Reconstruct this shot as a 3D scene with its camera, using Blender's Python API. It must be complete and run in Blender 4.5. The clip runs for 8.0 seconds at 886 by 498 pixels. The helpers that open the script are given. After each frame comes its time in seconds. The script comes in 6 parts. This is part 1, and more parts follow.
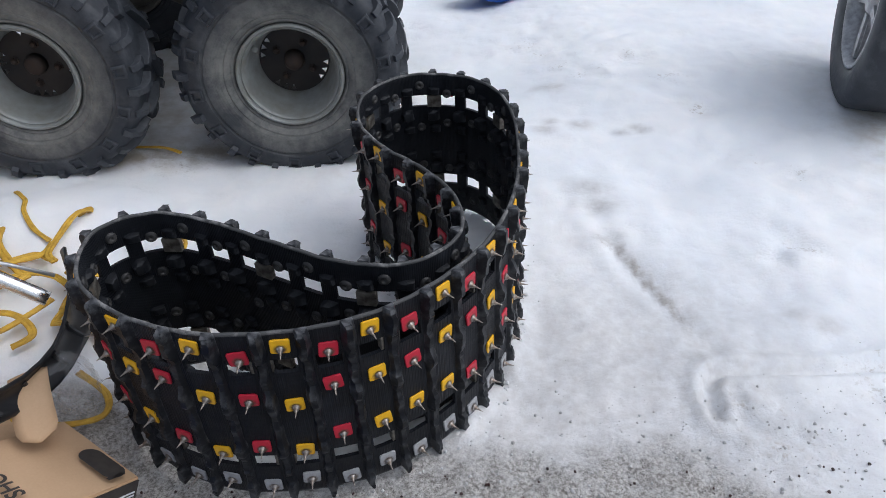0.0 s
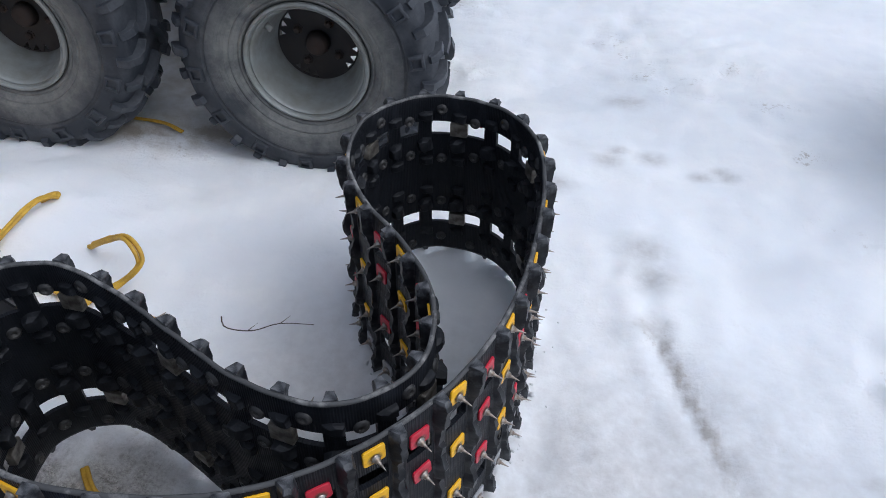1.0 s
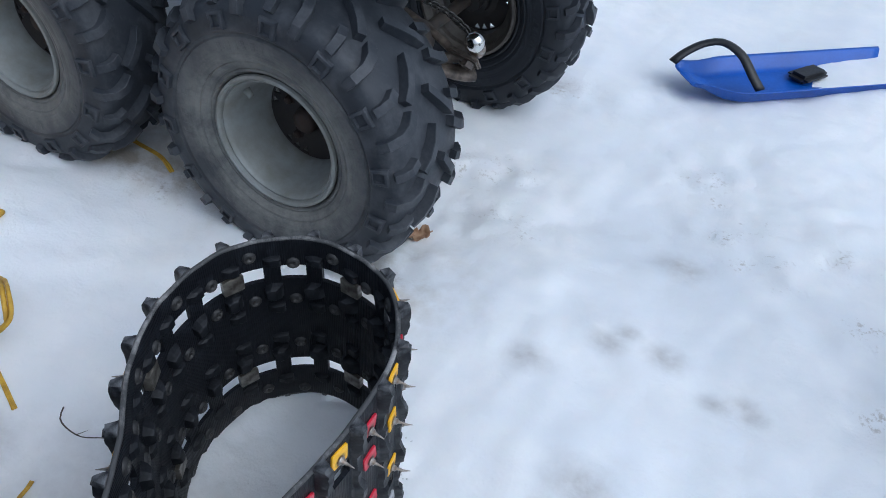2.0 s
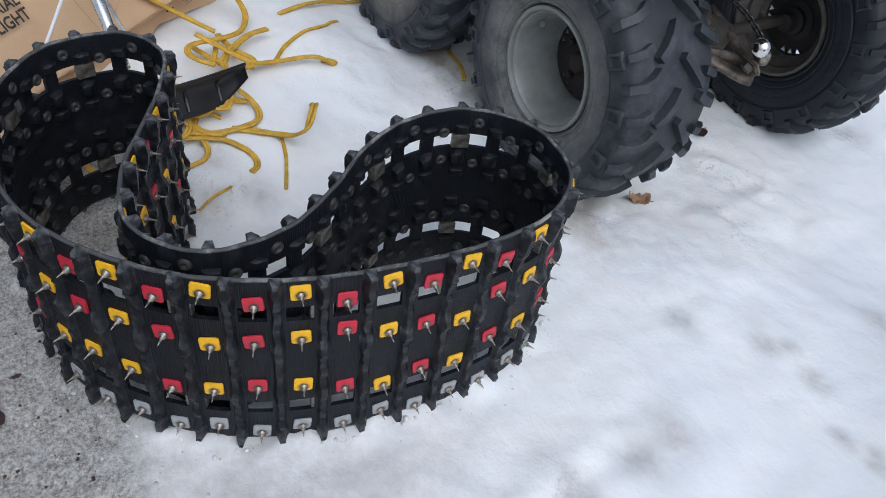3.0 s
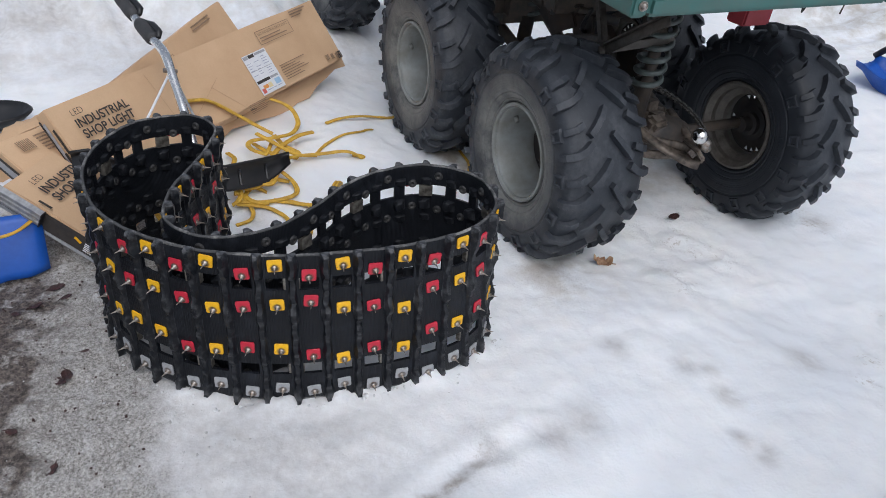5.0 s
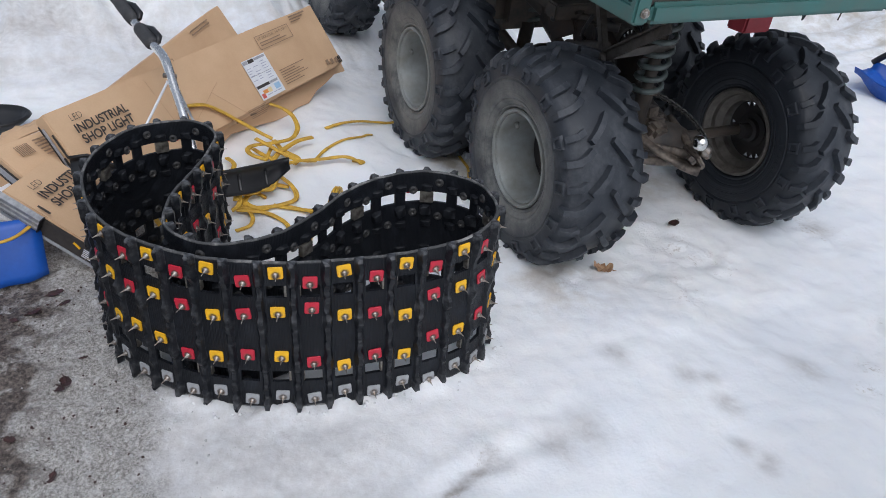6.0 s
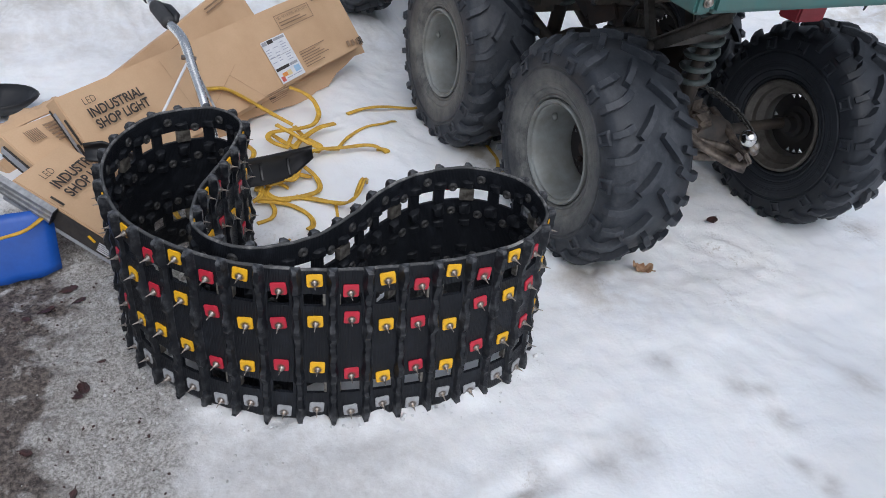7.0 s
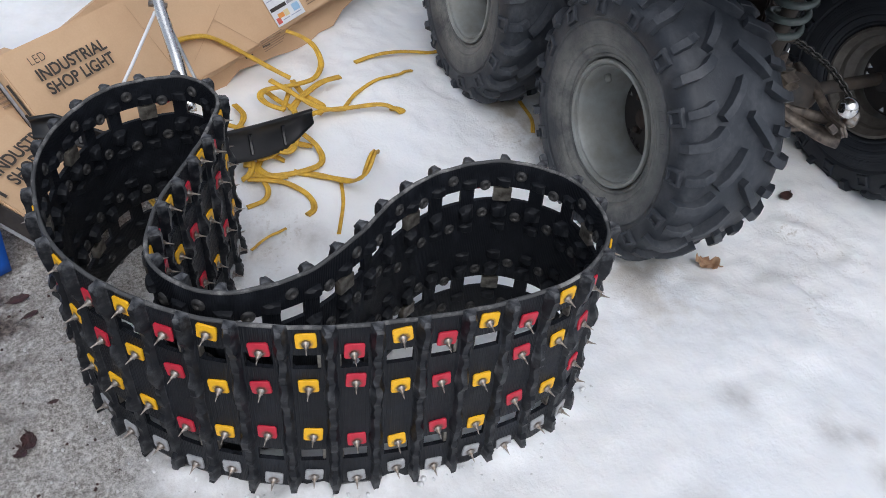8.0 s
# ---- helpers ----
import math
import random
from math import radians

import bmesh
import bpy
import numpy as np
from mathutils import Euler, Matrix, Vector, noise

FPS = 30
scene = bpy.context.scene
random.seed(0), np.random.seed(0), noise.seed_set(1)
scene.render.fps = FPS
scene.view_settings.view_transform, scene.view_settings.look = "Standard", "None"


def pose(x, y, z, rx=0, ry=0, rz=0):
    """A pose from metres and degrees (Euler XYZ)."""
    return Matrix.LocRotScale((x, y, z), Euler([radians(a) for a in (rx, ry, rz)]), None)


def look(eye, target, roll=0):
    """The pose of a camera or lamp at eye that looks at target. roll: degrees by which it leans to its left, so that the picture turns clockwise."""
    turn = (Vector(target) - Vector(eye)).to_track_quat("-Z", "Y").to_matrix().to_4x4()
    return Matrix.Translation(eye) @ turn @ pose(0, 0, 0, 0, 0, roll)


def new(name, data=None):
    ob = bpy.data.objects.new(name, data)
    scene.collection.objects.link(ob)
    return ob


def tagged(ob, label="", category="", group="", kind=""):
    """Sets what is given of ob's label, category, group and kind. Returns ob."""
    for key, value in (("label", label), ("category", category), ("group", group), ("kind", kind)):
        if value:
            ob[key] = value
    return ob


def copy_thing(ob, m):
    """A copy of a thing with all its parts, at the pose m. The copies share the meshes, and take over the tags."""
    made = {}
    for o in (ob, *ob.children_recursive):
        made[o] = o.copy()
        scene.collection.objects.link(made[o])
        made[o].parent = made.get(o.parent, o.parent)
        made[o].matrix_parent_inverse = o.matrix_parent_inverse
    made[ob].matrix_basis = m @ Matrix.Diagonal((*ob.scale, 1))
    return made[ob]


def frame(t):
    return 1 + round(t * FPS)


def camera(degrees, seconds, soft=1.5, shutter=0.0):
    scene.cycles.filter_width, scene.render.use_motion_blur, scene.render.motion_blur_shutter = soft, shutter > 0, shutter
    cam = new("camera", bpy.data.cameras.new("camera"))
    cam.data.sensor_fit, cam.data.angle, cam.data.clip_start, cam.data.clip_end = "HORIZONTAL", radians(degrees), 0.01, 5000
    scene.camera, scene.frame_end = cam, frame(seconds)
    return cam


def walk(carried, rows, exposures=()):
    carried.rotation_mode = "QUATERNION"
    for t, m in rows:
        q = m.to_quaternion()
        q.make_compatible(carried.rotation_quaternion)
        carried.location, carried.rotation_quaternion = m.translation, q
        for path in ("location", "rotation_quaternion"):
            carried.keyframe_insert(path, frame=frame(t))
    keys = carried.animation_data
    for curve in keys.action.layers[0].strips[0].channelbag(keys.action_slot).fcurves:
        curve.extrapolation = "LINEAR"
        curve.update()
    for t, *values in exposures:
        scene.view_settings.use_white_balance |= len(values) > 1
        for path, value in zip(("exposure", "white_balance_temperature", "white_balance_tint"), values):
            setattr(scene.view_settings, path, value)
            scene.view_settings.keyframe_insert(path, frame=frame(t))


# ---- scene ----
cam = camera(61.2, 8.0, soft=0.95)
PATH = [
    (0, (0.0780, 0.2020, 1.1037), (0.0512, 1.7868, -0.1161), -2.71),
    (0.5, (0.0798, 0.3806, 1.0537), (-0.0101, 1.8834, -0.2629), -2.16),
    (1, (0.2043, 0.6211, 1.0748), (-0.0279, 2.0945, -0.2575), 0.64),
    (1.2, (0.2696, 0.7331, 1.0974), (-0.0436, 2.2054, -0.2195), 1.65),
    (2.3, (0.6491, 1.2140, 1.1063), (-0.2267, 2.3939, -0.2504), 5.67),
    (2.5, (0.7351, 1.1955, 1.0936), (-0.2686, 2.2491, -0.2785), 6.41),
    (3, (0.8534, 1.0414, 1.0971), (-0.3594, 1.8849, -0.2511), 8.94),
    (3.5, (1.0054, 0.9709, 1.1372), (-0.3624, 1.7525, -0.0949), 9.62),
    (4, (1.2224, 1.0245, 1.1493), (-0.2597, 1.7565, 0.0234), 7.61),
    (4.5, (1.3645, 1.0758, 1.1438), (-0.1724, 1.7686, 0.0677), 5.02),
    (5, (1.4021, 1.0965, 1.1442), (-0.1571, 1.7849, 0.0978), 3.69),
    (6.5, (1.3651, 1.0780, 1.1492), (-0.1926, 1.7794, 0.1093), 4.15),
    (7, (1.2438, 1.0434, 1.1310), (-0.2825, 1.7410, 0.0430), 5.09),
    (7.5, (1.0706, 1.0387, 1.1448), (-0.4046, 1.7211, -0.0206), 5.58),
    (8, (0.8724, 1.1680, 1.0916), (-0.5337, 1.7900, -0.1875), 5.06),
]
walk(cam, [(t, look(eye, target, roll)) for t, eye, target, roll in PATH],
     [(0.0, -0.06, 6000, 10), (0.5, -0.06, 5930, 10), (1.0, -0.06, 5780, 10), (2.3, -0.24, 5430, 6), (2.5, -0.26, 5470, 6), (3.0, -0.14, 5850, 8), (3.5, -0.12, 6100, 9),
      (4.0, -0.10, 6120, 10), (5.0, -0.17, 6080, 10), (6.5, -0.20, 6000, 10), (7.5, -0.11, 6050, 10), (8.0, -0.06, 6100, 10)])

# ---- light: an overcast winter sky ----
SUN_UP, SUN_TURN = 54.0, 95.0
world = bpy.data.worlds.new("winter_sky")
scene.world = world
world.use_nodes = True
wn, wl = world.node_tree.nodes, world.node_tree.links
sky = wn.new("ShaderNodeTexSky")
sky.sky_type, sky.sun_disc = "NISHITA", False
sky.sun_elevation, sky.sun_rotation = radians(SUN_UP), radians(SUN_TURN)
sky.air_density, sky.dust_density = 1.0, 4.0
pale = wn.new("ShaderNodeHueSaturation")
pale.inputs["Saturation"].default_value = 0.40
wl.new(sky.outputs[0], pale.inputs["Color"])
wl.new(pale.outputs[0], wn["Background"].inputs["Color"])
wn["Background"].inputs["Strength"].default_value = 0.145
sun = new("sun", bpy.data.lights.new("sun", "SUN"))
sun.data.energy, sun.data.angle, sun.data.color = 0.75, radians(80), (1.0, 0.982, 0.955)
sun.rotation_euler = (radians(90 - SUN_UP), 0, radians(180 - SUN_TURN))


# ---- materials ----
class Nodes:
    """A short way to write a node material."""

    def __init__(self, name):
        self.mat = bpy.data.materials.new(name)
        self.mat.use_nodes = True
        self.tree = self.mat.node_tree
        self.bsdf = self.tree.nodes["Principled BSDF"]
        self.coords = self.add("ShaderNodeTexCoord").outputs["Object"]

    def add(self, kind, **inputs):
        node = self.tree.nodes.new(kind)
        for key, value in inputs.items():
            self.put(node, key.replace("_", " "), value)
        return node

    def put(self, node, key, value):
        slot = node.inputs[int(key[1:])] if key[0] == "i" and key[1:].isdigit() else node.inputs[key]
        if isinstance(value, bpy.types.NodeSocket):
            self.tree.links.new(value, slot)
        else:
            slot.default_value = value

    def noise(self, scale, detail=4.0, rough=0.55, coords=None):
        return self.add("ShaderNodeTexNoise", Vector=coords or self.coords, Scale=scale, Detail=detail, Roughness=rough).outputs["Fac"]

    def ramp(self, value, lo, hi, out_lo=0.0, out_hi=1.0):
        node = self.add("ShaderNodeMapRange", Value=value, From_Min=lo, From_Max=hi, To_Min=out_lo, To_Max=out_hi)
        return node.outputs["Result"]

    def mix(self, fac, a, b):
        node = self.tree.nodes.new("ShaderNodeMix")
        node.data_type = "RGBA"
        self.put(node, "i0", fac), self.put(node, "i6", a), self.put(node, "i7", b)
        return node.outputs[2]

    def maths(self, op, a, b=0.0):
        node = self.tree.nodes.new("ShaderNodeMath")
        node.operation = op
        self.put(node, "i0", a), self.put(node, "i1", b)
        return node.outputs[0]

    def attribute(self, name):
        node = self.tree.nodes.new("ShaderNodeAttribute")
        node.attribute_name = name
        return node.outputs["Fac"]

    def chance(self):
        return self.add("ShaderNodeObjectInfo").outputs["Random"]

    def bump(self, height, strength=0.3, distance=0.002):
        node = self.add("ShaderNodeBump", Height=height, Strength=strength, Distance=distance)
        self.put(self.bsdf, "Normal", node.outputs[0])

    def set(self, **inputs):
        for key, value in inputs.items():
            self.put(self.bsdf, key.replace("_", " "), value)
        return self


def rgb(r, g, b):
    return (r, g, b, 1.0)


def make_plain(name, colour, other, scale, roughness, metal=0.0, bump=0.15, fine=90.0, rough_spread=0.15):
    """Two tones mixed by a coarse noise, fine grain in the relief and the gloss."""
    n = Nodes(name)
    coarse, grain = n.noise(scale), n.noise(fine, 3.0)
    tone = n.ramp(n.maths("ADD", coarse, n.maths("MULTIPLY", grain, 0.35)), 0.5, 0.85)
    n.set(Base_Color=n.mix(tone, colour, other), Metallic=metal)
    n.set(Roughness=n.ramp(grain, 0.3, 0.7, roughness - rough_spread / 2, roughness + rough_spread / 2))
    n.bump(grain, bump, 0.001)
    return n.mat


def make_snow():
    n = Nodes("snow")
    tan_tint, grit, brown, trod, smudge = n.attribute("tan_tint"), n.attribute("grit"), n.attribute("brown"), n.attribute("trod"), n.attribute("smudge")
    big, mid, lump, fine, speck = n.noise(2.2, 5), n.noise(14, 5), n.noise(42, 5, 0.6), n.noise(150, 5, 0.65), n.noise(420, 2)
    white = n.mix(n.ramp(mid, 0.35, 0.7), rgb(0.85, 0.865, 0.885), rgb(0.91, 0.913, 0.918))
    icy = n.mix(n.ramp(big, 0.42, 0.6), white, rgb(0.81, 0.835, 0.87))
    patchy = n.ramp(n.noise(9, 7, 0.62), 0.35, 0.65, 0.1, 2.0)
    tan = n.mix(n.ramp(n.maths("MULTIPLY", tan_tint, patchy), 0.15, 1.3), icy, rgb(0.50, 0.455, 0.39))
    grey = n.mix(n.ramp(n.maths("MULTIPLY", smudge, n.ramp(lump, 0.25, 0.75, 0.6, 1.4)), 0.10, 1.9), tan, rgb(0.40, 0.38, 0.365))
    crumb = n.maths("MULTIPLY", trod, n.ramp(n.noise(75, 6, 0.7), 0.47, 0.62))
    flecked = n.mix(n.ramp(n.maths("MULTIPLY", crumb, n.ramp(n.noise(17, 4), 0.40, 0.62, 0.10, 1.0)), 0.25, 1.3), grey, rgb(0.40, 0.355, 0.31))
    crust = n.mix(n.ramp(fine, 0.34, 0.62), rgb(0.155, 0.142, 0.128), rgb(0.53, 0.512, 0.487))
    peb = n.mix(n.ramp(speck, 0.30, 0.46), rgb(0.12, 0.11, 0.10), crust)
    worn = n.maths("MULTIPLY", grit, n.ramp(n.noise(34, 7, 0.68), 0.30, 0.62, 0.70, 1.45))
    gritty = n.mix(n.ramp(worn, 0.25, 1.05), flecked, peb)
    soil = n.mix(n.ramp(n.maths("MULTIPLY", brown, n.ramp(n.noise(16, 7, 0.68), 0.34, 0.60, 0.1, 2.0)), 0.30, 0.95), gritty, n.mix(n.ramp(n.noise(90, 7, 0.75), 0.42, 0.64), rgb(0.035, 0.027, 0.024), rgb(0.21, 0.175, 0.15)))
    n.set(Base_Color=soil, Roughness=n.ramp(grit, 0.0, 1.0, 0.55, 0.72))
    n.set(Subsurface_Weight=0.12, Subsurface_Scale=0.02, Subsurface_Radius=(0.6, 0.8, 1.0))
    rough = n.maths("MULTIPLY", n.maths("ADD", fine, n.maths("MULTIPLY", lump, 1.5)), n.maths("ADD", 0.35, n.maths("MULTIPLY", n.maths("ADD", n.maths("MULTIPLY", grit, 1.5), trod), 1.3)))
    n.bump(n.maths("ADD", rough, n.maths("MULTIPLY", mid, 1.4)), 0.36, 0.009)
    return n.mat


def make_tyre():
    """Black tread; the sidewall carries grey dust that thickens towards the rim."""
    n = Nodes("tyre_rubber")
    axes = n.add("ShaderNodeSeparateXYZ", Vector=n.coords)
    x, z = axes.outputs["X"], axes.outputs["Z"]
    radius = n.maths("SQRT", n.maths("ADD", n.maths("MULTIPLY", x, x), n.maths("MULTIPLY", z, z)))
    coarse, fine, scuff = n.noise(9, 5), n.noise(160, 4), n.noise(45, 6, 0.7)
    wall = n.maths("MULTIPLY", n.maths("MULTIPLY", n.ramp(radius, 0.243, 0.178), n.ramp(axes.outputs["Y"], -0.02, -0.10)), n.ramp(n.maths("ADD", coarse, n.maths("MULTIPLY", scuff, 0.7)), 0.6, 1.05, 0.15, 1.15))
    # inward side: cleaner rubber, with the shade there also put into its colour
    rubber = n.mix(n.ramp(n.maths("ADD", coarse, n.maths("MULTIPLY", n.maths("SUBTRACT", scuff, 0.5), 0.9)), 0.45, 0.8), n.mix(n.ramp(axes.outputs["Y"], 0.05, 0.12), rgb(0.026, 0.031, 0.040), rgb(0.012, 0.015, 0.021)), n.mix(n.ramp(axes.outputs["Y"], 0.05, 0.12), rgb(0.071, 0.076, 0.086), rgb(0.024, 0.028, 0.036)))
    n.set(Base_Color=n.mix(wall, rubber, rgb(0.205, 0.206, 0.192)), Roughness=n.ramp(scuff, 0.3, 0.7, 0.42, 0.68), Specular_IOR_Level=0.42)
    rings = n.add("ShaderNodeMath")
    rings.operation = "SINE"
    n.put(rings, "i0", n.maths("MULTIPLY", radius, 900.0))
    band = n.maths("MULTIPLY", n.ramp(radius, 0.215, 0.200), n.ramp(rings.outputs[0], 0.3, 0.9))
    # two worn bands of moulded marks, broken up along the circle
    turn = n.maths("ARCTAN2", z, x)
    ticks = n.maths("SINE", n.maths("ADD", n.maths("MULTIPLY", turn, 62.0), n.maths("MULTIPLY", coarse, 14.0)), 0.0)
    marks = n.maths("MULTIPLY", n.ramp(ticks, -0.1, 0.25), n.maths("MULTIPLY", n.ramp(n.maths("SINE", n.maths("MULTIPLY", turn, 5.0), 0.0), 0.1, 0.3), n.maths("MULTIPLY", n.ramp(radius, 0.199, 0.201), n.ramp(radius, 0.217, 0.215))))
    n.bump(n.maths("ADD", n.maths("MULTIPLY", fine, 0.5), n.maths("ADD", n.maths("MULTIPLY", band, 0.6), n.maths("MULTIPLY", marks, 1.3))), 0.5, 0.0014)
    return n.mat


def make_rim():
    """Dusty grey paint outside, brown dried mud towards the inner lip, fine turned rings."""
    n = Nodes("dusty_grey_rim")
    axes = n.add("ShaderNodeSeparateXYZ", Vector=n.coords)
    coarse, grain, scuff = n.noise(11, 5), n.noise(120, 3), n.noise(40, 6, 0.7)
    grey = n.mix(n.ramp(n.maths("ADD", coarse, n.maths("MULTIPLY", scuff, 0.4)), 0.5, 0.85), rgb(0.300, 0.318, 0.315), rgb(0.225, 0.226, 0.205))
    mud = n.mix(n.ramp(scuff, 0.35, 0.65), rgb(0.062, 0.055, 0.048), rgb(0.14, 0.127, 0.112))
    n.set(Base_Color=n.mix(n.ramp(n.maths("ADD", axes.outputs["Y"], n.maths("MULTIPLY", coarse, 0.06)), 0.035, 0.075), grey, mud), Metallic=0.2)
    n.set(Roughness=n.ramp(scuff, 0.3, 0.7, 0.38, 0.62))
    n.bump(n.maths("ADD", grain, n.maths("MULTIPLY", scuff, 1.5)), 0.25, 0.0012)
    return n.mat


def make_plate(name, colour, other):
    """Painted plate with scratches and a grimy ring where the stud is bolted on."""
    n = Nodes(name)
    axes = n.add("ShaderNodeSeparateXYZ", Vector=n.coords)
    x, z = axes.outputs["X"], n.maths("ADD", axes.outputs["Z"], 0.0045)
    far = n.maths("SQRT", n.maths("ADD", n.maths("MULTIPLY", x, x), n.maths("MULTIPLY", z, z)))
    wear, scratch = n.noise(70, 5, 0.65), n.noise(260, 5, 0.7)
    paint = n.mix(n.ramp(wear, 0.4, 0.7), colour, other)
    chipped = n.mix(n.ramp(n.maths("ADD", scratch, n.maths("MULTIPLY", n.chance(), 0.06)), 0.67, 0.74), paint, rgb(0.16, 0.13, 0.11))
    ring = n.maths("MULTIPLY", n.ramp(far, 0.0105, 0.0065), n.ramp(scratch, 0.3, 0.6, 0.4, 1.0))
    n.set(Base_Color=n.mix(ring, chipped, rgb(0.10, 0.065, 0.045)), Roughness=n.ramp(wear, 0.3, 0.7, 0.34, 0.55))
    n.bump(scratch, 0.2, 0.0006)
    return n.mat


def make_rubber(name, colour, dust, roughness, grooves=False, worn=None):
    n = Nodes(name)
    coarse, fine, scuff = n.noise(9, 5), n.noise(160, 4), n.noise(38, 6, 0.7)
    dusty = n.ramp(n.maths("ADD", coarse, n.maths("MULTIPLY", n.maths("SUBTRACT", scuff, 0.5), 1.3)), 0.52, 0.85)
    tone = n.mix(dusty, colour, dust)
    if worn:
        sharp = n.add("ShaderNodeNewGeometry").outputs["Pointiness"]
        edge = n.maths("MULTIPLY", n.ramp(sharp, 0.545, 0.65), n.ramp(scuff, 0.45, 0.60))
        tone = n.mix(edge, tone, worn)
    n.set(Base_Color=tone, Roughness=n.ramp(scuff, 0.3, 0.7, roughness - 0.16, roughness + 0.12))
    n.set(Specular_IOR_Level=0.29)
    height = n.maths("MULTIPLY", fine, 0.5)
    if grooves:
        uv = n.add("ShaderNodeTexCoord").outputs["UV"]
        wave = n.add("ShaderNodeTexWave", Vector=uv, Scale=90.0)
        wave.wave_type, wave.bands_direction = "BANDS", "X"
        height = n.maths("ADD", height, n.maths("MULTIPLY", wave.outputs["Fac"], 0.8))
    n.bump(height, 0.5, 0.0012)
    return n.mat


def make_card():
    n = Nodes("cardboard")
    fibre = n.noise(240, 3)
    stain = n.noise(5, 4)
    flute = n.add("ShaderNodeTexWave", Vector=n.coords, Scale=42.0, Distortion=0.6)
    n.set(Base_Color=n.mix(n.ramp(n.maths("ADD", stain, n.maths("MULTIPLY", fibre, 0.25)), 0.45, 0.8), rgb(0.62, 0.425, 0.262), rgb(0.53, 0.35, 0.208)), Roughness=0.82)
    n.bump(n.maths("ADD", fibre, n.maths("MULTIPLY", flute.outputs["Fac"], 0.25)), 0.12, 0.001)
    return n.mat


SNOW = make_snow()
TRACK_RUBBER = make_rubber("track_rubber", rgb(0.0050, 0.0062, 0.0092), rgb(0.017, 0.020, 0.027), 0.54, grooves=True)
LUG_RUBBER = make_rubber("lug_rubber", rgb(0.0050, 0.0062, 0.0092), rgb(0.026, 0.030, 0.038), 0.46, worn=rgb(0.16, 0.163, 0.17))
DRIVE_RUBBER = make_rubber("drive_lug_rubber", rgb(0.005, 0.0062, 0.009), rgb(0.016, 0.019, 0.025), 0.60, worn=rgb(0.045, 0.048, 0.055))
TYRE_RUBBER = make_tyre()
BOLT_RUBBER = make_rubber("bolt_rubber", rgb(0.030, 0.030, 0.031), rgb(0.105, 0.100, 0.095), 0.5)
WORN_RUBBER = make_rubber("worn_edge_rubber", rgb(0.065, 0.066, 0.068), rgb(0.30, 0.295, 0.29), 0.7)
CARD = make_card()
YELLOW = make_plate("yellow_plate_paint", rgb(0.90, 0.50, 0.008), rgb(0.76, 0.38, 0.008))
RED = make_plate("red_plate_paint", rgb(0.56, 0.018, 0.045), rgb(0.43, 0.014, 0.035))
BARE_PLATE = make_plate("bare_plate_metal", rgb(0.36, 0.37, 0.385), rgb(0.25, 0.25, 0.26))
ALUMINIUM = make_plain("scuffed_aluminium", rgb(0.50, 0.51, 0.52), rgb(0.33, 0.33, 0.34), 50, 0.45, 0.75)
STEEL = make_plain("stud_steel", rgb(0.42, 0.40, 0.38), rgb(0.22, 0.17, 0.13), 120, 0.38, 0.9)
CLIP_STEEL = make_plain("dull_clip_steel", rgb(0.26, 0.245, 0.215), rgb(0.08, 0.07, 0.06), 60, 0.42, 0.6)
CHAIN_STEEL = make_plain("dark_chain_steel", rgb(0.10, 0.098, 0.095), rgb(0.03, 0.028, 0.026), 60, 0.3, 0.8)
RIM_STEEL = make_rim()
HUB_IRON = make_plain("rusty_hub_iron", rgb(0.020, 0.019, 0.019), rgb(0.052, 0.033, 0.025), 14, 0.7, 0.2)
DISC_IRON = make_plain("black_disc_iron", rgb(0.016, 0.016, 0.018), rgb(0.035, 0.030, 0.028), 14, 0.65, 0.2)
BRACE_STEEL = make_plain("scuffed_brace_steel", rgb(0.085, 0.078, 0.07), rgb(0.04, 0.034, 0.03), 22, 0.5, 0.4)
MUD_IRON = make_plain("muddy_hitch_iron", rgb(0.19, 0.155, 0.125), rgb(0.045, 0.036, 0.032), 34, 0.55, 0.3)
FRAME_IRON = make_plain("grimy_frame_iron", rgb(0.042, 0.041, 0.042), rgb(0.115, 0.092, 0.074), 12, 0.6, 0.3)
CHROME = make_plain("bright_chrome", rgb(0.75, 0.75, 0.74), rgb(0.55, 0.53, 0.50), 30, 0.16, 1.0, 0.03)
SATIN_TUBE = make_plain("satin_metal_tube", rgb(0.88, 0.88, 0.87), rgb(0.76, 0.76, 0.75), 30, 0.24, 1.0, 0.05)
GREEN = make_plain("green_bed_paint", rgb(0.036, 0.135, 0.125), rgb(0.060, 0.120, 0.108), 12, 0.36)
RED_PLASTIC = make_plain("faded_red_plastic", rgb(0.36, 0.03, 0.045), rgb(0.28, 0.03, 0.04), 9, 0.5)
SPRING_PAINT = make_plain("spring_paint", rgb(0.09, 0.115, 0.11), rgb(0.05, 0.055, 0.055), 30, 0.4)
BLACK_PLASTIC = make_plain("black_plastic", rgb(0.008, 0.009, 0.011), rgb(0.018, 0.018, 0.020), 12, 0.42)
BLUE = make_plain("blue_plastic", rgb(0.012, 0.10, 0.48), rgb(0.012, 0.08, 0.38), 6, 0.4)
ROPE = make_plain("yellow_cord", rgb(0.68, 0.42, 0.045), rgb(0.46, 0.27, 0.035), 45, 0.6, bump=0.6, fine=260)
INK = make_plain("black_print", rgb(0.035, 0.030, 0.028), rgb(0.05, 0.042, 0.036), 80, 0.8)
FAINT_INK = make_plain("faded_brown_print", rgb(0.24, 0.16, 0.10), rgb(0.30, 0.20, 0.13), 90, 0.8)
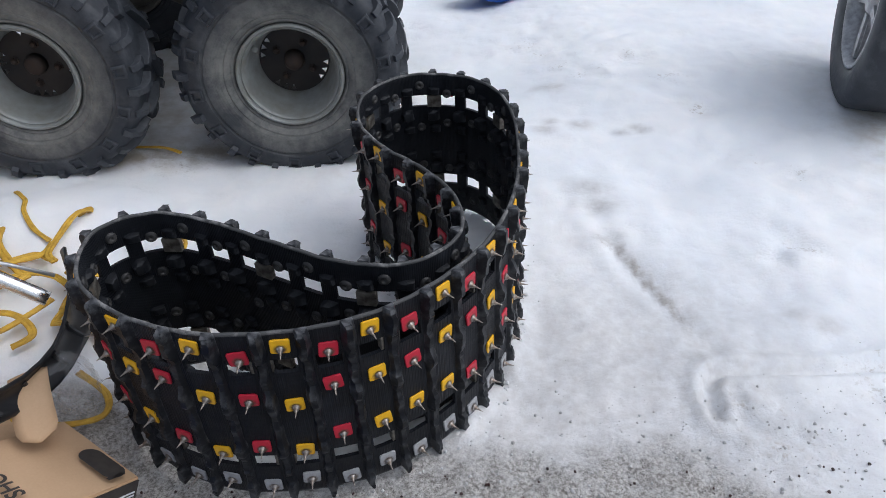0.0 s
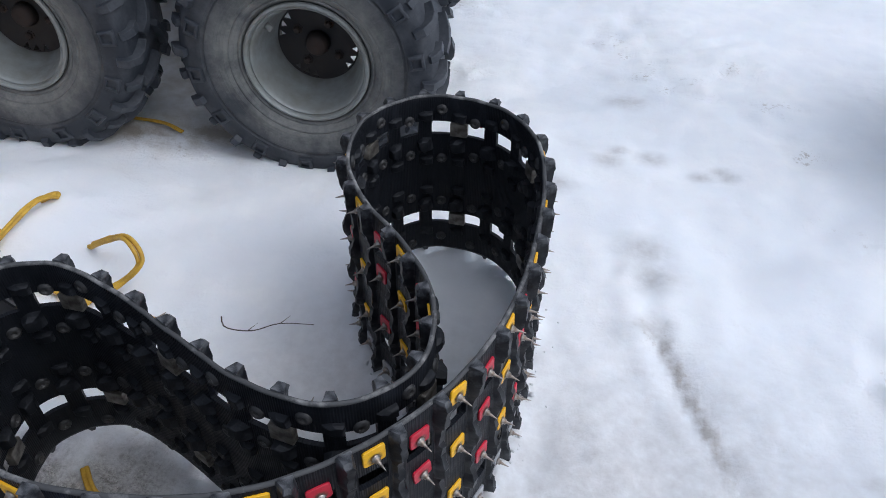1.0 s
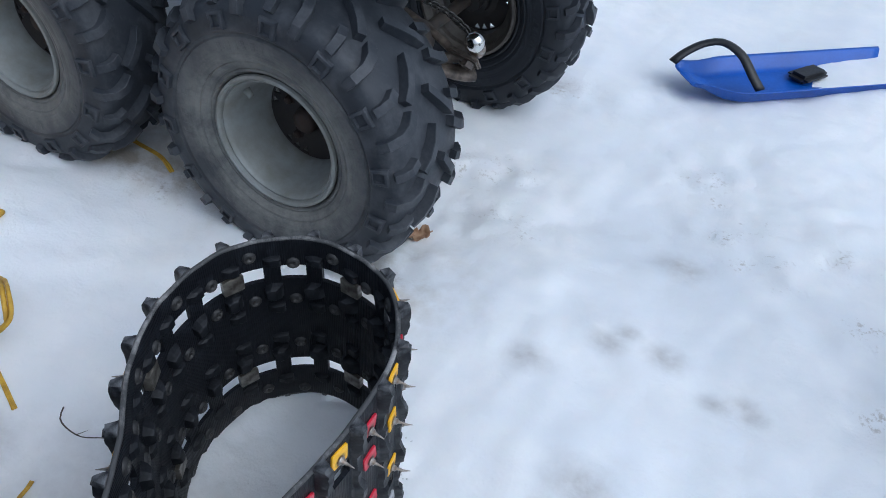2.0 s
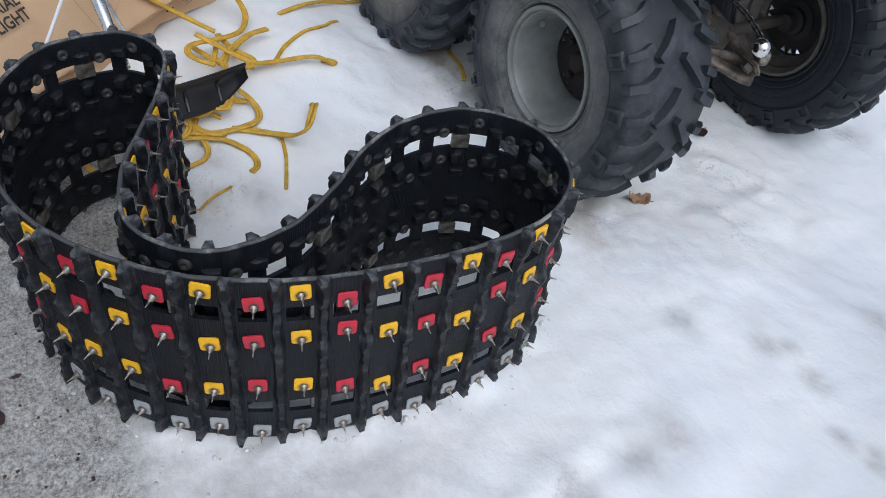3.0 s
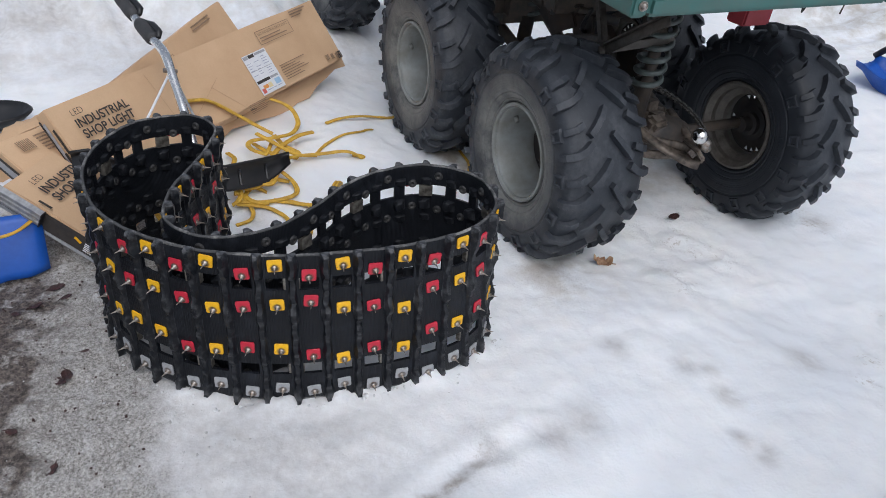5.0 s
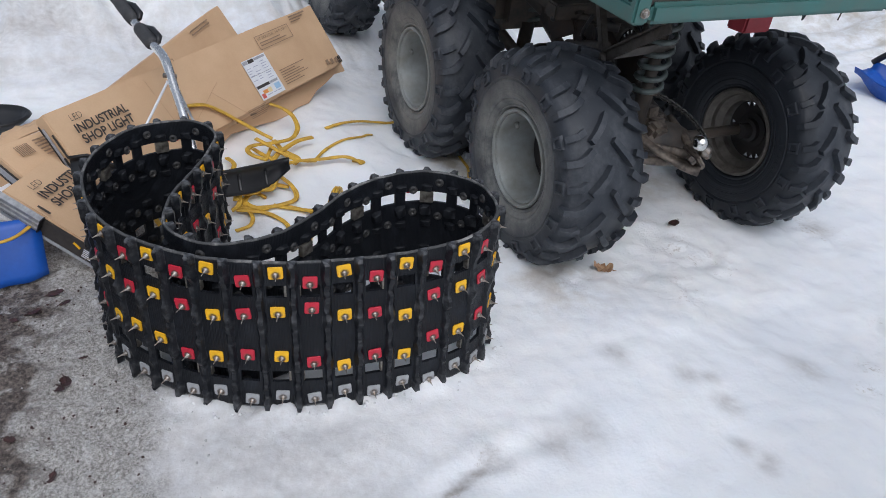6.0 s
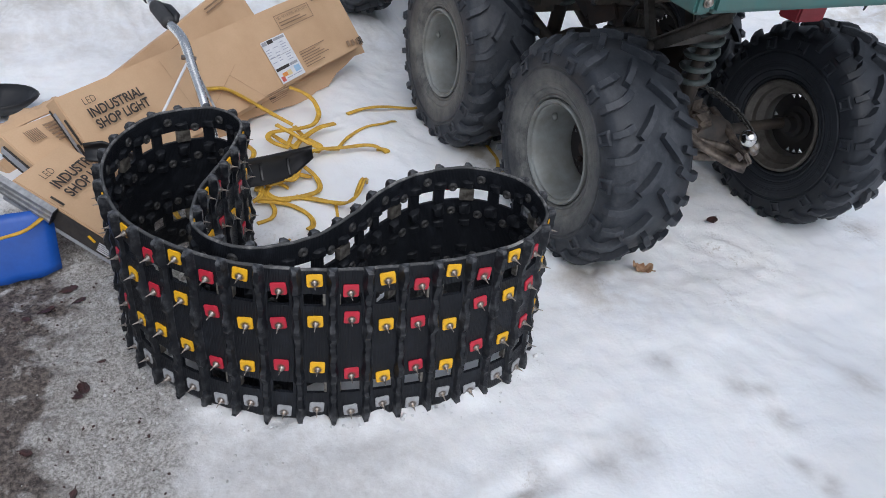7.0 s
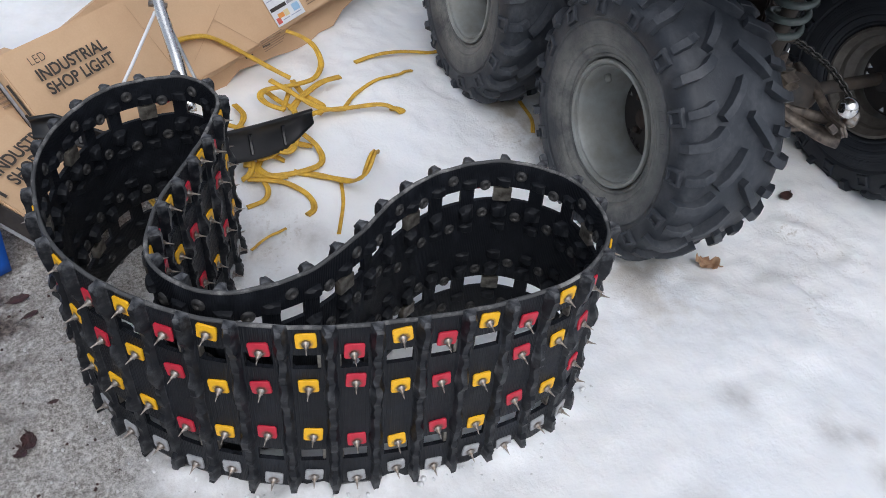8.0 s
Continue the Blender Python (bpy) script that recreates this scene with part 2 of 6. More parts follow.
PAPER = make_plain("white_label_paper", rgb(0.74, 0.75, 0.78), rgb(0.66, 0.68, 0.72), 40, 0.6, bump=0.02)
LABEL_PRINT = make_plain("pale_blue_grey_print", rgb(0.33, 0.35, 0.45), rgb(0.42, 0.44, 0.52), 60, 0.7)
GREY_PRINT = make_plain("grey_print", rgb(0.30, 0.31, 0.34), rgb(0.38, 0.38, 0.40), 60, 0.7)
ORANGE_PRINT = make_plain("orange_print", rgb(0.72, 0.25, 0.06), rgb(0.70, 0.33, 0.08), 60, 0.6)
RED_PRINT = make_plain("red_print", rgb(0.60, 0.10, 0.09), rgb(0.55, 0.14, 0.10), 60, 0.6)
PALE_PRINT = make_plain("pale_yellow_print", rgb(0.75, 0.62, 0.30), rgb(0.70, 0.60, 0.36), 60, 0.6)
CREASE = make_plain("creased_card", rgb(0.50, 0.335, 0.20), rgb(0.45, 0.295, 0.172), 60, 0.85)
SKY_PRINT = make_plain("light_blue_print", rgb(0.28, 0.48, 0.68), rgb(0.35, 0.52, 0.70), 60, 0.6)
LEAF = make_plain("dry_leaf", rgb(0.42, 0.275, 0.17), rgb(0.27, 0.150, 0.085), 50, 0.7)
DARK_LEAF = make_plain("dark_wet_leaf", rgb(0.06, 0.022, 0.02), rgb(0.035, 0.02, 0.018), 60, 0.5)
TWIG = make_plain("grey_twig_bark", rgb(0.10, 0.075, 0.06), rgb(0.06, 0.045, 0.04), 60, 0.8)
FOAM = make_plain("grip_foam", rgb(0.03, 0.031, 0.034), rgb(0.05, 0.05, 0.052), 30, 0.7)


# ---- building ----
def part(name, bm, material, parent=None, label="", smooth=False, at=None):
    """Link a bmesh as one mesh object, under a thing where one is given."""
    mesh = bpy.data.meshes.new(name)
    bm.to_mesh(mesh)
    bm.free()
    mesh.materials.append(material)
    if smooth:
        mesh.shade_smooth()
    return placed(name, mesh, parent, label, at)


def placed(name, mesh, parent=None, label="", at=None):
    ob = new(name, mesh)
    if parent is not None:
        ob.parent = parent
    if at is not None:
        ob.matrix_basis = at
    return tagged(ob, label=label)


def mesh_of(name, bm, material, smooth=False):
    mesh = bpy.data.meshes.new(name)
    bm.to_mesh(mesh)
    bm.free()
    mesh.materials.append(material)
    if smooth:
        mesh.shade_smooth()
    return mesh


def thing(name, label, category, at=None, group="", kind=""):
    ob = new(name)
    ob.empty_display_size = 0.05
    if at is not None:
        ob.matrix_basis = at
    return tagged(ob, label, category, group, kind)


def add_block(bm, size, m=Matrix(), bevel=0.0, taper=1.0):
    """A block round the origin of m; taper scales its upper face; its edges are bevelled."""
    made = bmesh.ops.create_cube(bm, size=1.0)["verts"]
    for v in made:
        k = taper if v.co.z > 0 else 1.0
        v.co = Vector((v.co.x * size[0] * k, v.co.y * size[1] * k, v.co.z * size[2]))
    if bevel:
        edges = list({e for v in made for e in v.link_edges})
        cut = bmesh.ops.bevel(bm, geom=edges, offset=bevel, segments=2, affect="EDGES")
        made = list({v for f in cut["faces"] for v in f.verts} | {v for v in made if v.is_valid})
    bmesh.ops.transform(bm, matrix=m, verts=made)
    return made


def add_rod(bm, points, radius, sides=8, caps=True, flat=1.0, up=None):
    """A tube along points; radius is one number or one for each point; flat squashes it."""
    pts = [Vector(p) for p in points]
    n = len(pts)
    radii = radius if isinstance(radius, (list, tuple)) else [radius] * n
    rings, side = [], None
    for i, p in enumerate(pts):
        way = (pts[min(i + 1, n - 1)] - pts[max(i - 1, 0)]).normalized()
        if side is None:
            ref = Vector(up) if up else (Vector((0, 0, 1)) if abs(way.z) < 0.9 else Vector((1, 0, 0)))
            side = way.cross(ref).normalized()
        side = (side - way * side.dot(way)).normalized()
        other = side.cross(way)
        rings.append([bm.verts.new(p + radii[i] * (math.cos(a) * side + flat * math.sin(a) * other))
                      for a in (2 * math.pi * k / sides for k in range(sides))])
    for a, b in zip(rings, rings[1:]):
        for k in range(sides):
            bm.faces.new((a[k], a[(k + 1) % sides], b[(k + 1) % sides], b[k]))
    if caps:
        bm.faces.new(rings[0][::-1])
        bm.faces.new(rings[-1])
    return rings


def add_lathe(bm, profile, steps=48, closed=False):
    """Turn a profile of (radius, along) round the y axis."""
    rings = []
    for k in range(steps):
        a = 2 * math.pi * k / steps
        rings.append([bm.verts.new((r * math.cos(a), w, r * math.sin(a))) for r, w in profile])
    m = len(profile)
    for k in range(steps):
        a, b = rings[k], rings[(k + 1) % steps]
        for j in range(m if closed else m - 1):
            bm.faces.new((a[j], a[(j + 1) % m], b[(j + 1) % m], b[j]))
    return rings


def curve_points(points, n, closed=False):
    """Points at even steps along a smooth curve through the given ones."""
    pts = [np.array(p, float) for p in points]
    m = len(pts)
    dense = []
    for i in range(m if closed else m - 1):
        if closed:
            a, b, c, d = (pts[(i + k) % m] for k in (-1, 0, 1, 2))
        else:
            a, b, c, d = (pts[min(max(i + k, 0), m - 1)] for k in (-1, 0, 1, 2))
        for t in np.linspace(0, 1, 40, endpoint=False):
            dense.append(0.5 * (2 * b + (c - a) * t + (2 * a - 5 * b + 4 * c - d) * t * t + (3 * b - a - 3 * c + d) * t ** 3))
    dense.append(pts[0] if closed else pts[-1])
    dense = np.array(dense)
    s = np.r_[0, np.cumsum(np.linalg.norm(np.diff(dense, axis=0), axis=1))]
    u = np.linspace(0, s[-1], n, endpoint=not closed)
    return np.stack([np.interp(u, s, dense[:, k]) for k in range(dense.shape[1])], 1)


def ease(v, lo, hi):
    t = min(max((v - lo) / (hi - lo), 0.0), 1.0)
    return t * t * (3 - 2 * t)


# ---- the line on which the track stands ----
LOOP = [(-0.298, 0.960), (-0.411, 1.004), (-0.496, 1.086), (-0.512, 1.202), (-0.430, 1.258), (-0.322, 1.228), (-0.213, 1.172), (-0.109, 1.121),
        (0.006, 1.108), (0.089, 1.184), (0.084, 1.300), (0.023, 1.400), (-0.056, 1.488), (-0.107, 1.592), (-0.100, 1.710), (-0.016, 1.795),
        (0.110, 1.788), (0.190, 1.702), (0.213, 1.585), (0.211, 1.463), (0.198, 1.348), (0.167, 1.235), (0.112, 1.132), (0.034, 1.047),
        (-0.065, 0.984), (-0.181, 0.958)]


# ---- ground ----
DENTS = [(-0.12, 2.30, 0.14, 0.022), (-0.25, 2.25, 0.09, 0.012), (0.50, 1.50, 0.10, 0.012), (0.62, 1.9, 0.12, 0.010), (0.95, 2.35, 0.09, 0.012), (0.35, 2.75, 0.10, 0.010),
         (1.05, 1.75, 0.14, 0.010), (-0.35, 1.55, 0.09, 0.012), (0.75, 1.45, 0.08, 0.008), (0.12, 2.55, 0.10, 0.012),
         (0.75, 2.7, 0.07, 0.014), (0.9, 2.05, 0.06, 0.012), (-0.2, 2.5, 0.15, 0.015)]


def ground_height(x, y, rough=True):
    z = 0.055 * ease(-x, 0.45, 1.0) * (1 - ease(y, 1.75, 2.0)) + 0.03 * ease(-x, 0.5, 1.0)
    z -= 0.035 * ease(y, 2.15, 2.6) * ease(x, -0.9, -0.2) * (1 - ease(x, 0.2, 0.7))
    z += 0.5 * ease(-x, 1.5, 3.6) * (1 - ease(y, 1.6, 2.6))
    z += 0.7 * ease(y, 4.6, 7.0) * ease(-x, 0.6, 2.5)
    for dx, dy, r, deep in DENTS:
        z -= deep * math.exp(-((x - dx) ** 2 + (y - dy) ** 2) / (r * r))
    if rough:
        v = Vector((x, y, 0))
        z += 0.014 * noise.fractal(v * 2.3, 0.9, 2.1, 4) + 0.005 * noise.fractal(v * 13 + Vector((7, 3, 1)), 0.9, 2.0, 3)
        far = ease(-x, 1.6, 2.6) + ease(y, 4.6, 5.4)
        z += 0.11 * min(far, 1.0) * noise.fractal(v * 4.0, 0.8, 2.1, 5)
    return z


GROOVES = [([(0.62, 2.85), (0.74, 2.45), (0.99, 2.12), (1.28, 1.80)], 0.03, 0.005), ([(0.42, 3.1), (0.62, 2.65), (0.83, 2.27), (1.10, 1.95)], 0.035, 0.004),
           ([(0.55, 1.10), (0.565, 1.19), (0.62, 1.215), (0.80, 1.21), (1.0, 1.23)], 0.013, 0.024), ([(0.57, 1.08), (0.75, 1.12), (1.0, 1.11)], 0.02, 0.010),
           ([(0.44, 1.78), (0.47, 1.62), (0.53, 1.44), (0.60, 1.28)], 0.022, 0.012), ([(0.80, 1.75), (0.95, 1.55), (1.1, 1.42)], 0.03, 0.007),
           ([(0.25, 2.3), (0.45, 2.05), (0.7, 1.9)], 0.05, 0.008), ([(0.30, 2.9), (0.55, 2.85), (0.8, 2.95)], 0.02, 0.01)]


# soft grey smudges and trodden, flecked places: x, y, size
SMUDGES = [(0.365, 2.206, 0.032), (0.394, 2.254, 0.022), (0.477, 2.236, 0.035), (0.592, 2.181, 0.024), (0.639, 2.208, 0.020), (0.66, 2.19, 0.022), (0.425, 2.532, 0.05),
           (0.445, 1.882, 0.05), (0.46, 1.80, 0.05), (0.251, 2.081, 0.035), (0.453, 1.656, 0.035), (0.605, 1.086, 0.035), (0.645, 1.009, 0.025), (0.80, 1.37, 0.03), (0.85, 1.33, 0.03),
           (-0.10, 2.09, 0.06), (-0.15, 3.16, 0.05), (-0.47, 1.31, 0.07), (-0.44, 1.42, 0.05), (-0.60, 1.36, 0.05), (-0.38, 1.12, 0.12), (-0.2, 1.07, 0.10)]
TRODDEN = [(0.432, 2.853, 0.05), (0.484, 2.70, 0.05), (0.552, 2.611, 0.05), (0.627, 2.60, 0.05), (0.749, 2.746, 0.07), (0.547, 2.788, 0.06), (0.61, 2.649, 0.05), (0.85, 2.06, 0.05), (0.933, 1.985, 0.05),
           (1.02, 1.914, 0.05), (0.891, 1.58, 0.06), (0.817, 2.533, 0.06), (0.869, 2.314, 0.06), (0.382, 2.922, 0.07), (-0.08, 2.66, 0.09), (-0.20, 2.60, 0.10), (0.02, 2.45, 0.10), (-0.12, 2.12, 0.08),
           (-0.14, 3.15, 0.09), (0.60, 1.09, 0.08), (0.66, 1.02, 0.07), (0.9, 1.2, 0.09), (-0.46, 1.34, 0.11), (-0.7, 2.1, 0.12), (0.45, 1.65, 0.05)]


def near_spots(xs, ys, spots):
    gx, gy = np.meshgrid(np.array(xs), np.array(ys))
    total = np.zeros(gx.shape)
    for x, y, size in spots:
        total = np.maximum(total, np.exp(-((gx - x) ** 2 + 1.6 * (gy - y) ** 2) / (1.5 * size * size)))
    return total


def near_lines(xs, ys):
    """For every ground place: the cut of the ruts, and how close the track's foot is."""
    gx, gy = np.meshgrid(np.array(xs), np.array(ys))
    shape = gx.shape
    spot = np.stack([gx.ravel(), gy.ravel()], 1)
    cut = np.zeros(len(spot))
    for points, wide, deep in GROOVES:
        line = curve_points(points, 60)
        box = (spot > line.min(0) - 0.15).all(1) & (spot < line.max(0) + 0.15).all(1)
        d = np.linalg.norm(spot[box][:, None] - line[None], axis=2).min(1)
        cut[box] += (0.9 if deep > 0.0125 else 0.45) * deep * (-np.exp(-(d / wide) ** 2) + 0.45 * np.exp(-((d - 2.0 * wide) / wide) ** 2))
    loop = curve_points(LOOP, 240, closed=True)
    box = (spot > loop.min(0) - 0.15).all(1) & (spot < loop.max(0) + 0.15).all(1)
    foot = np.full(len(spot), 9.0)
    foot[box] = np.linalg.norm(spot[box][:, None] - loop[None], axis=2).min(1)
    return cut.reshape(shape), foot.reshape(shape)


def spread(lo, hi, step, reach):
    """Even steps between lo and hi, then ever longer ones out to the reach."""
    mid = list(np.arange(lo, hi + step / 2, step))
    out, d = [], step
    while d < reach:
        d *= 1.22
        out.append(d)
    return [mid[0] - sum(out[:k + 1]) for k in range(len(out))][::-1] + mid + [mid[-1] + sum(out[:k + 1]) for k in range(len(out))]


def build_ground():
    xs, ys = spread(-1.7, 1.5, 0.013, 60), spread(0.4, 3.4, 0.013, 60)
    verts, tan_tint, grit, brown = [], [], [], []
    cut, foot = near_lines(xs, ys)
    smudge, trod = near_spots(xs, ys, SMUDGES), near_spots(xs, ys, TRODDEN)
    for row, y in enumerate(ys):
        for column, x in enumerate(xs):
            v = Vector((x, y, 0))
            close = foot[row, column]
            heap = 0.0
            if close < 0.12:
                heap = math.exp(-(close / 0.032) ** 2) * (0.012 + 0.016 * noise.fractal(v * 14, 0.8, 2.0, 3) + 0.014 * noise.noise(v * 45)) * ease(x + y, 0.9, 1.3)
            if trod[row, column] > 0.05:
                heap += 0.020 * trod[row, column] * (0.7 * noise.noise(v * 15) + 0.3 * noise.noise(v * 33) - 0.25)
            wave = 0.07 * noise.fractal(v * 3.1, 0.8, 2.1, 4)
            edge = 1.02 + 0.03 * ease(x, -0.2, 0.1) - 0.16 * ease(x, 0.35, 0.75) + 0.20 * ease(-x, 0.25, 0.45)
            sanded = 0.9 * ease(-(y + wave), -edge - 0.07, -edge + 0.10) * (1 - ease(-x, 0.62, 1.0))
            sanded = max(sanded, 0.75 * math.exp(-((x + 0.40) / 0.13) ** 2 - ((y - 1.16) / 0.11) ** 2))
            if sanded > 0.05:
                heap += 0.006 * sanded * noise.noise(v * 38)
            verts.append((x, y, ground_height(x, y) + cut[row, column] + heap))
            grit.append(sanded)
            brown.append((0.95 * ease(-(y + 1.3 * wave), -0.84, -0.66) + 0.32 * ease(-(y + wave), -1.0, -0.80)) * (1 - ease(x + 2 * wave, 0.40, 1.0)) * (1 - ease(-x, 0.45, 0.85)) * ease(y + 3 * wave, -0.5, 0.45))
            # the whole area beneath the vehicle, tinted tan
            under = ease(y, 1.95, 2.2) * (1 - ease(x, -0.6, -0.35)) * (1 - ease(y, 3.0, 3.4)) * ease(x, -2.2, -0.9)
            streak = math.exp(-(((x - 0.512) * 0.945 + (y - 1.513) * 0.327) / 0.016) ** 2) * (1 - ease(abs(y - 1.50), 0.10, 0.24))
            # greyer snow in a wide band before the track
            front_grey = 1.0 * ease(-(y + wave), -1.85, -1.2) * (1 - ease(x, 0.55, 1.0)) * ease(x, -0.5, -0.1)
            old = 0.9 * ease(-x, 1.3, 2.0) * (1 - ease(y, 1.8, 2.4)) * (0.7 + 0.8 * noise.fractal(v * 2.1, 0.8, 2.1, 4))
            smudge[row, column] = max(smudge[row, column], front_grey, old, 2.2 * streak * (0.75 + 0.5 * noise.noise(v * 40)))
            trod[row, column] = max(trod[row, column], 1.2 * streak)
            tread = math.exp(-((x - 1.42) / 0.15) ** 2 - ((y - 2.12) / 0.32) ** 2)
            bank = 0.5 * ease(y, 4.5, 5.2) + 0.20 * ease(-x, 1.4, 2.0) * (1 - ease(y, 1.8, 2.4))
            stain = math.exp(-((x + 0.74) / 0.17) ** 2 - ((y - 2.10 - 0.2 * (x + 0.74)) / 0.045) ** 2)
            # tan tint: dirt by car wheel, rear tyre and banks, plus the vehicle's area
            tan_tint.append(min(1.0, 0.9 * stain + 0.40 * under + 0.75 * tread + 0.6 * math.exp(-((x + 0.1) / 0.14) ** 2 - ((y - 2.12) / 0.12) ** 2) + bank + 0.10))
    w = len(xs)
    faces = [(j * w + i, j * w + i + 1, (j + 1) * w + i + 1, (j + 1) * w + i) for j in range(len(ys) - 1) for i in range(w - 1)]
    mesh = bpy.data.meshes.new("ground")
    mesh.from_pydata(verts, [], faces)
    for name, values in (("tan_tint", tan_tint), ("grit", grit), ("brown", brown), ("trod", list(trod.ravel())), ("smudge", list(smudge.ravel()))):
        mesh.attributes.new(name, "FLOAT", "POINT").data.foreach_set("value", values)
    mesh.materials.append(SNOW)
    mesh.shade_smooth()
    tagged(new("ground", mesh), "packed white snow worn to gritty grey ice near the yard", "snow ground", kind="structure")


build_ground()


# ---- the snowmobile track ----
PITCHES, FINE = 48, 10
WIDE = 0.362
UPPER_WINDOW, LOWER_WINDOW, WINDOW_HIGH, WINDOW_WIDE = 0.297, 0.084, 0.028, 0.6
PLATE_M = [0.234, 0.259, 0.250, 0.244, 0.233, 0.244, 0.253, 0.242, 0.247, 0.252, 0.214, 0.232]
PLATE_L = [0.106, 0.122, 0.139, 0.142, 0.130, 0.120, 0.140, 0.145, 0.137, 0.139, 0.108, 0.123]


def lift(x, y):
    """The height of the track's lower edge where it stands on uneven snow."""
    return 0.012 - 0.02 * (x - 0.15) - 0.015 * (y - 1.4) + 0.008 * ease(y, 1.5, 1.8) + 0.006 * ease(-x, 0.2, 0.5)


def build_track():
    track = thing("snowmobile_track", "black rubber snowmobile track with red and yellow studs, standing on edge", "snowmobile track")
    loop = curve_points(LOOP, PITCHES * FINE, closed=True)
    ahead = np.roll(loop, -1, 0) - np.roll(loop, 1, 0)
    ahead /= np.linalg.norm(ahead, axis=1)[:, None]
    out = np.stack([-ahead[:, 1], ahead[:, 0]], 1)
    count = len(loop)

    def stand(pitch, high, off):
        """The pose on the belt at a pitch number, a height on its width and a distance outwards."""
        u = (pitch % PITCHES) * FINE
        i, f = int(u) % count, u - int(u)
        j = (i + 1) % count
        p, t = loop[i] * (1 - f) + loop[j] * f, ahead[i] * (1 - f) + ahead[j] * f
        t /= np.linalg.norm(t)
        n = np.array((-t[1], t[0]))
        z = lift(*p) + high
        return Matrix(((t[0], n[0], 0, p[0] + n[0] * off), (t[1], n[1], 0, p[1] + n[1] * off), (0, 0, 1, z), (0, 0, 0, 1)))

    # the belt, with two rows of windows cut through it
    levels = sorted({0.0, 0.004, 0.03, 0.05, 0.12, 0.19, 0.26, 0.33, 0.35, WIDE - 0.004, WIDE,
                     *(c + s * WINDOW_HIGH / 2 for c in (UPPER_WINDOW, LOWER_WINDOW) for s in (-1, 1))})
    thick = {0: 0.0022, 1: 0.0034, len(levels) - 2: 0.0034, len(levels) - 1: 0.0022}

    def is_open(i, k):
        mid = (levels[k] + levels[k + 1]) / 2
        across = ((i + 0.5) / FINE + 0.5) % 1.0 - 0.5
        return abs(across) < WINDOW_WIDE / 2 and any(abs(mid - c) < WINDOW_HIGH / 2 for c in (UPPER_WINDOW, LOWER_WINDOW))

    rows = len(levels)
    bm = bmesh.new()
    uv = bm.loops.layers.uv.new("UVMap")
    skins = []
    for sign in (1, -1):
        grid = []
        for i in range(count):
            z0 = lift(*loop[i])
            column = []
            for k, high in enumerate(levels):
                p = loop[i] + out[i] * sign * thick.get(k, 0.0035)
                column.append(bm.verts.new((p[0], p[1], z0 + high)))
            grid.append(column)
        skins.append(grid)
    outer, inner = skins

    def face(verts, i, k):
        f = bm.faces.new(verts)
        for loop_, (du, dk) in zip(f.loops, ((0, 0), (1, 0), (1, 1), (0, 1))):
            loop_[uv].uv = ((i + du) / FINE * 0.064, levels[min(k + dk, rows - 1)])
        return f

    for i in range(count):
        j = (i + 1) % count
        for k in range(rows - 1):
            if is_open(i, k):
                continue
            face((outer[j][k], outer[i][k], outer[i][k + 1], outer[j][k + 1]), i, k)
            face((inner[i][k], inner[j][k], inner[j][k + 1], inner[i][k + 1]), i, k)
            if k == 0 or is_open(i, k - 1):
                face((outer[i][k], outer[j][k], inner[j][k], inner[i][k]), i, k)
            if k == rows - 2 or is_open(i, k + 1):
                face((outer[j][k + 1], outer[i][k + 1], inner[i][k + 1], inner[j][k + 1]), i, k)
            if is_open(j, k):
                face((outer[j][k], outer[j][k + 1], inner[j][k + 1], inner[j][k]), i, k)
            if is_open((i - 1) % count, k):
                face((outer[i][k + 1], outer[i][k], inner[i][k], inner[i][k + 1]), i, k)
    belt = part("belt", bm, TRACK_RUBBER, track, "black reinforced rubber belt with window holes")
    belt.data.shade_smooth()
    belt.data.set_sharp_from_angle(angle=radians(40))

    # the worn bead along both edges
    for high in (WIDE - 0.001, 0.001):
        bm = bmesh.new()
        ring = [(p[0], p[1], lift(*p) + high + 0.0006 * math.sin(k * 0.7) + 0.0006 * math.sin(k * 0.23)) for k, p in enumerate(loop)]
        add_rod(bm, ring + ring[:1], 0.0034, 8, caps=False)
        part("edge_bead", bm, WORN_RUBBER, track, "scuffed grey rubber edge", smooth=True)

    # outer paddle lugs, one across the belt between two stud columns
    def lug_mesh(seed):
        rnd = random.Random(seed)
        bm = bmesh.new()
        rings = []
        stations = [(-0.013, 0.95, 0.0030), (-0.006, 1.0, 0.0060), (0.004, 1.05, 0.0100), (0.016, 0.98, 0.0118), (0.028, 0.88, 0.0105), (0.036, 0.55, 0.0090), (0.050, 0.45, 0.0088), (0.064, 0.60, 0.0096), (0.074, 0.42, 0.0084), (0.092, 0.44, 0.0086),
                    (0.104, 0.60, 0.0096), (0.113, 0.98, 0.0116), (0.131, 1.0, 0.0118), (0.142, 0.66, 0.0098), (0.157, 0.50, 0.0090), (0.173, 0.66, 0.0100), (0.183, 0.52, 0.0090), (0.199, 0.50, 0.0090), (0.212, 0.64, 0.0098), (0.224, 0.98, 0.0116),
                    (0.243, 1.04, 0.0118), (0.254, 0.72, 0.0100), (0.266, 0.48, 0.0088), (0.284, 0.58, 0.0096), (0.294, 0.42, 0.0084), (0.312, 0.46, 0.0088), (0.324, 0.62, 0.0098), (0.334, 0.98, 0.0116), (0.352, 1.05, 0.0118), (0.368, 1.12, 0.0112), (0.378, 1.08, 0.0104), (0.384, 0.9, 0.0086)]
        dense = []
        for p, q in zip(stations, stations[1:]):
            f = rnd.uniform(0.35, 0.65)
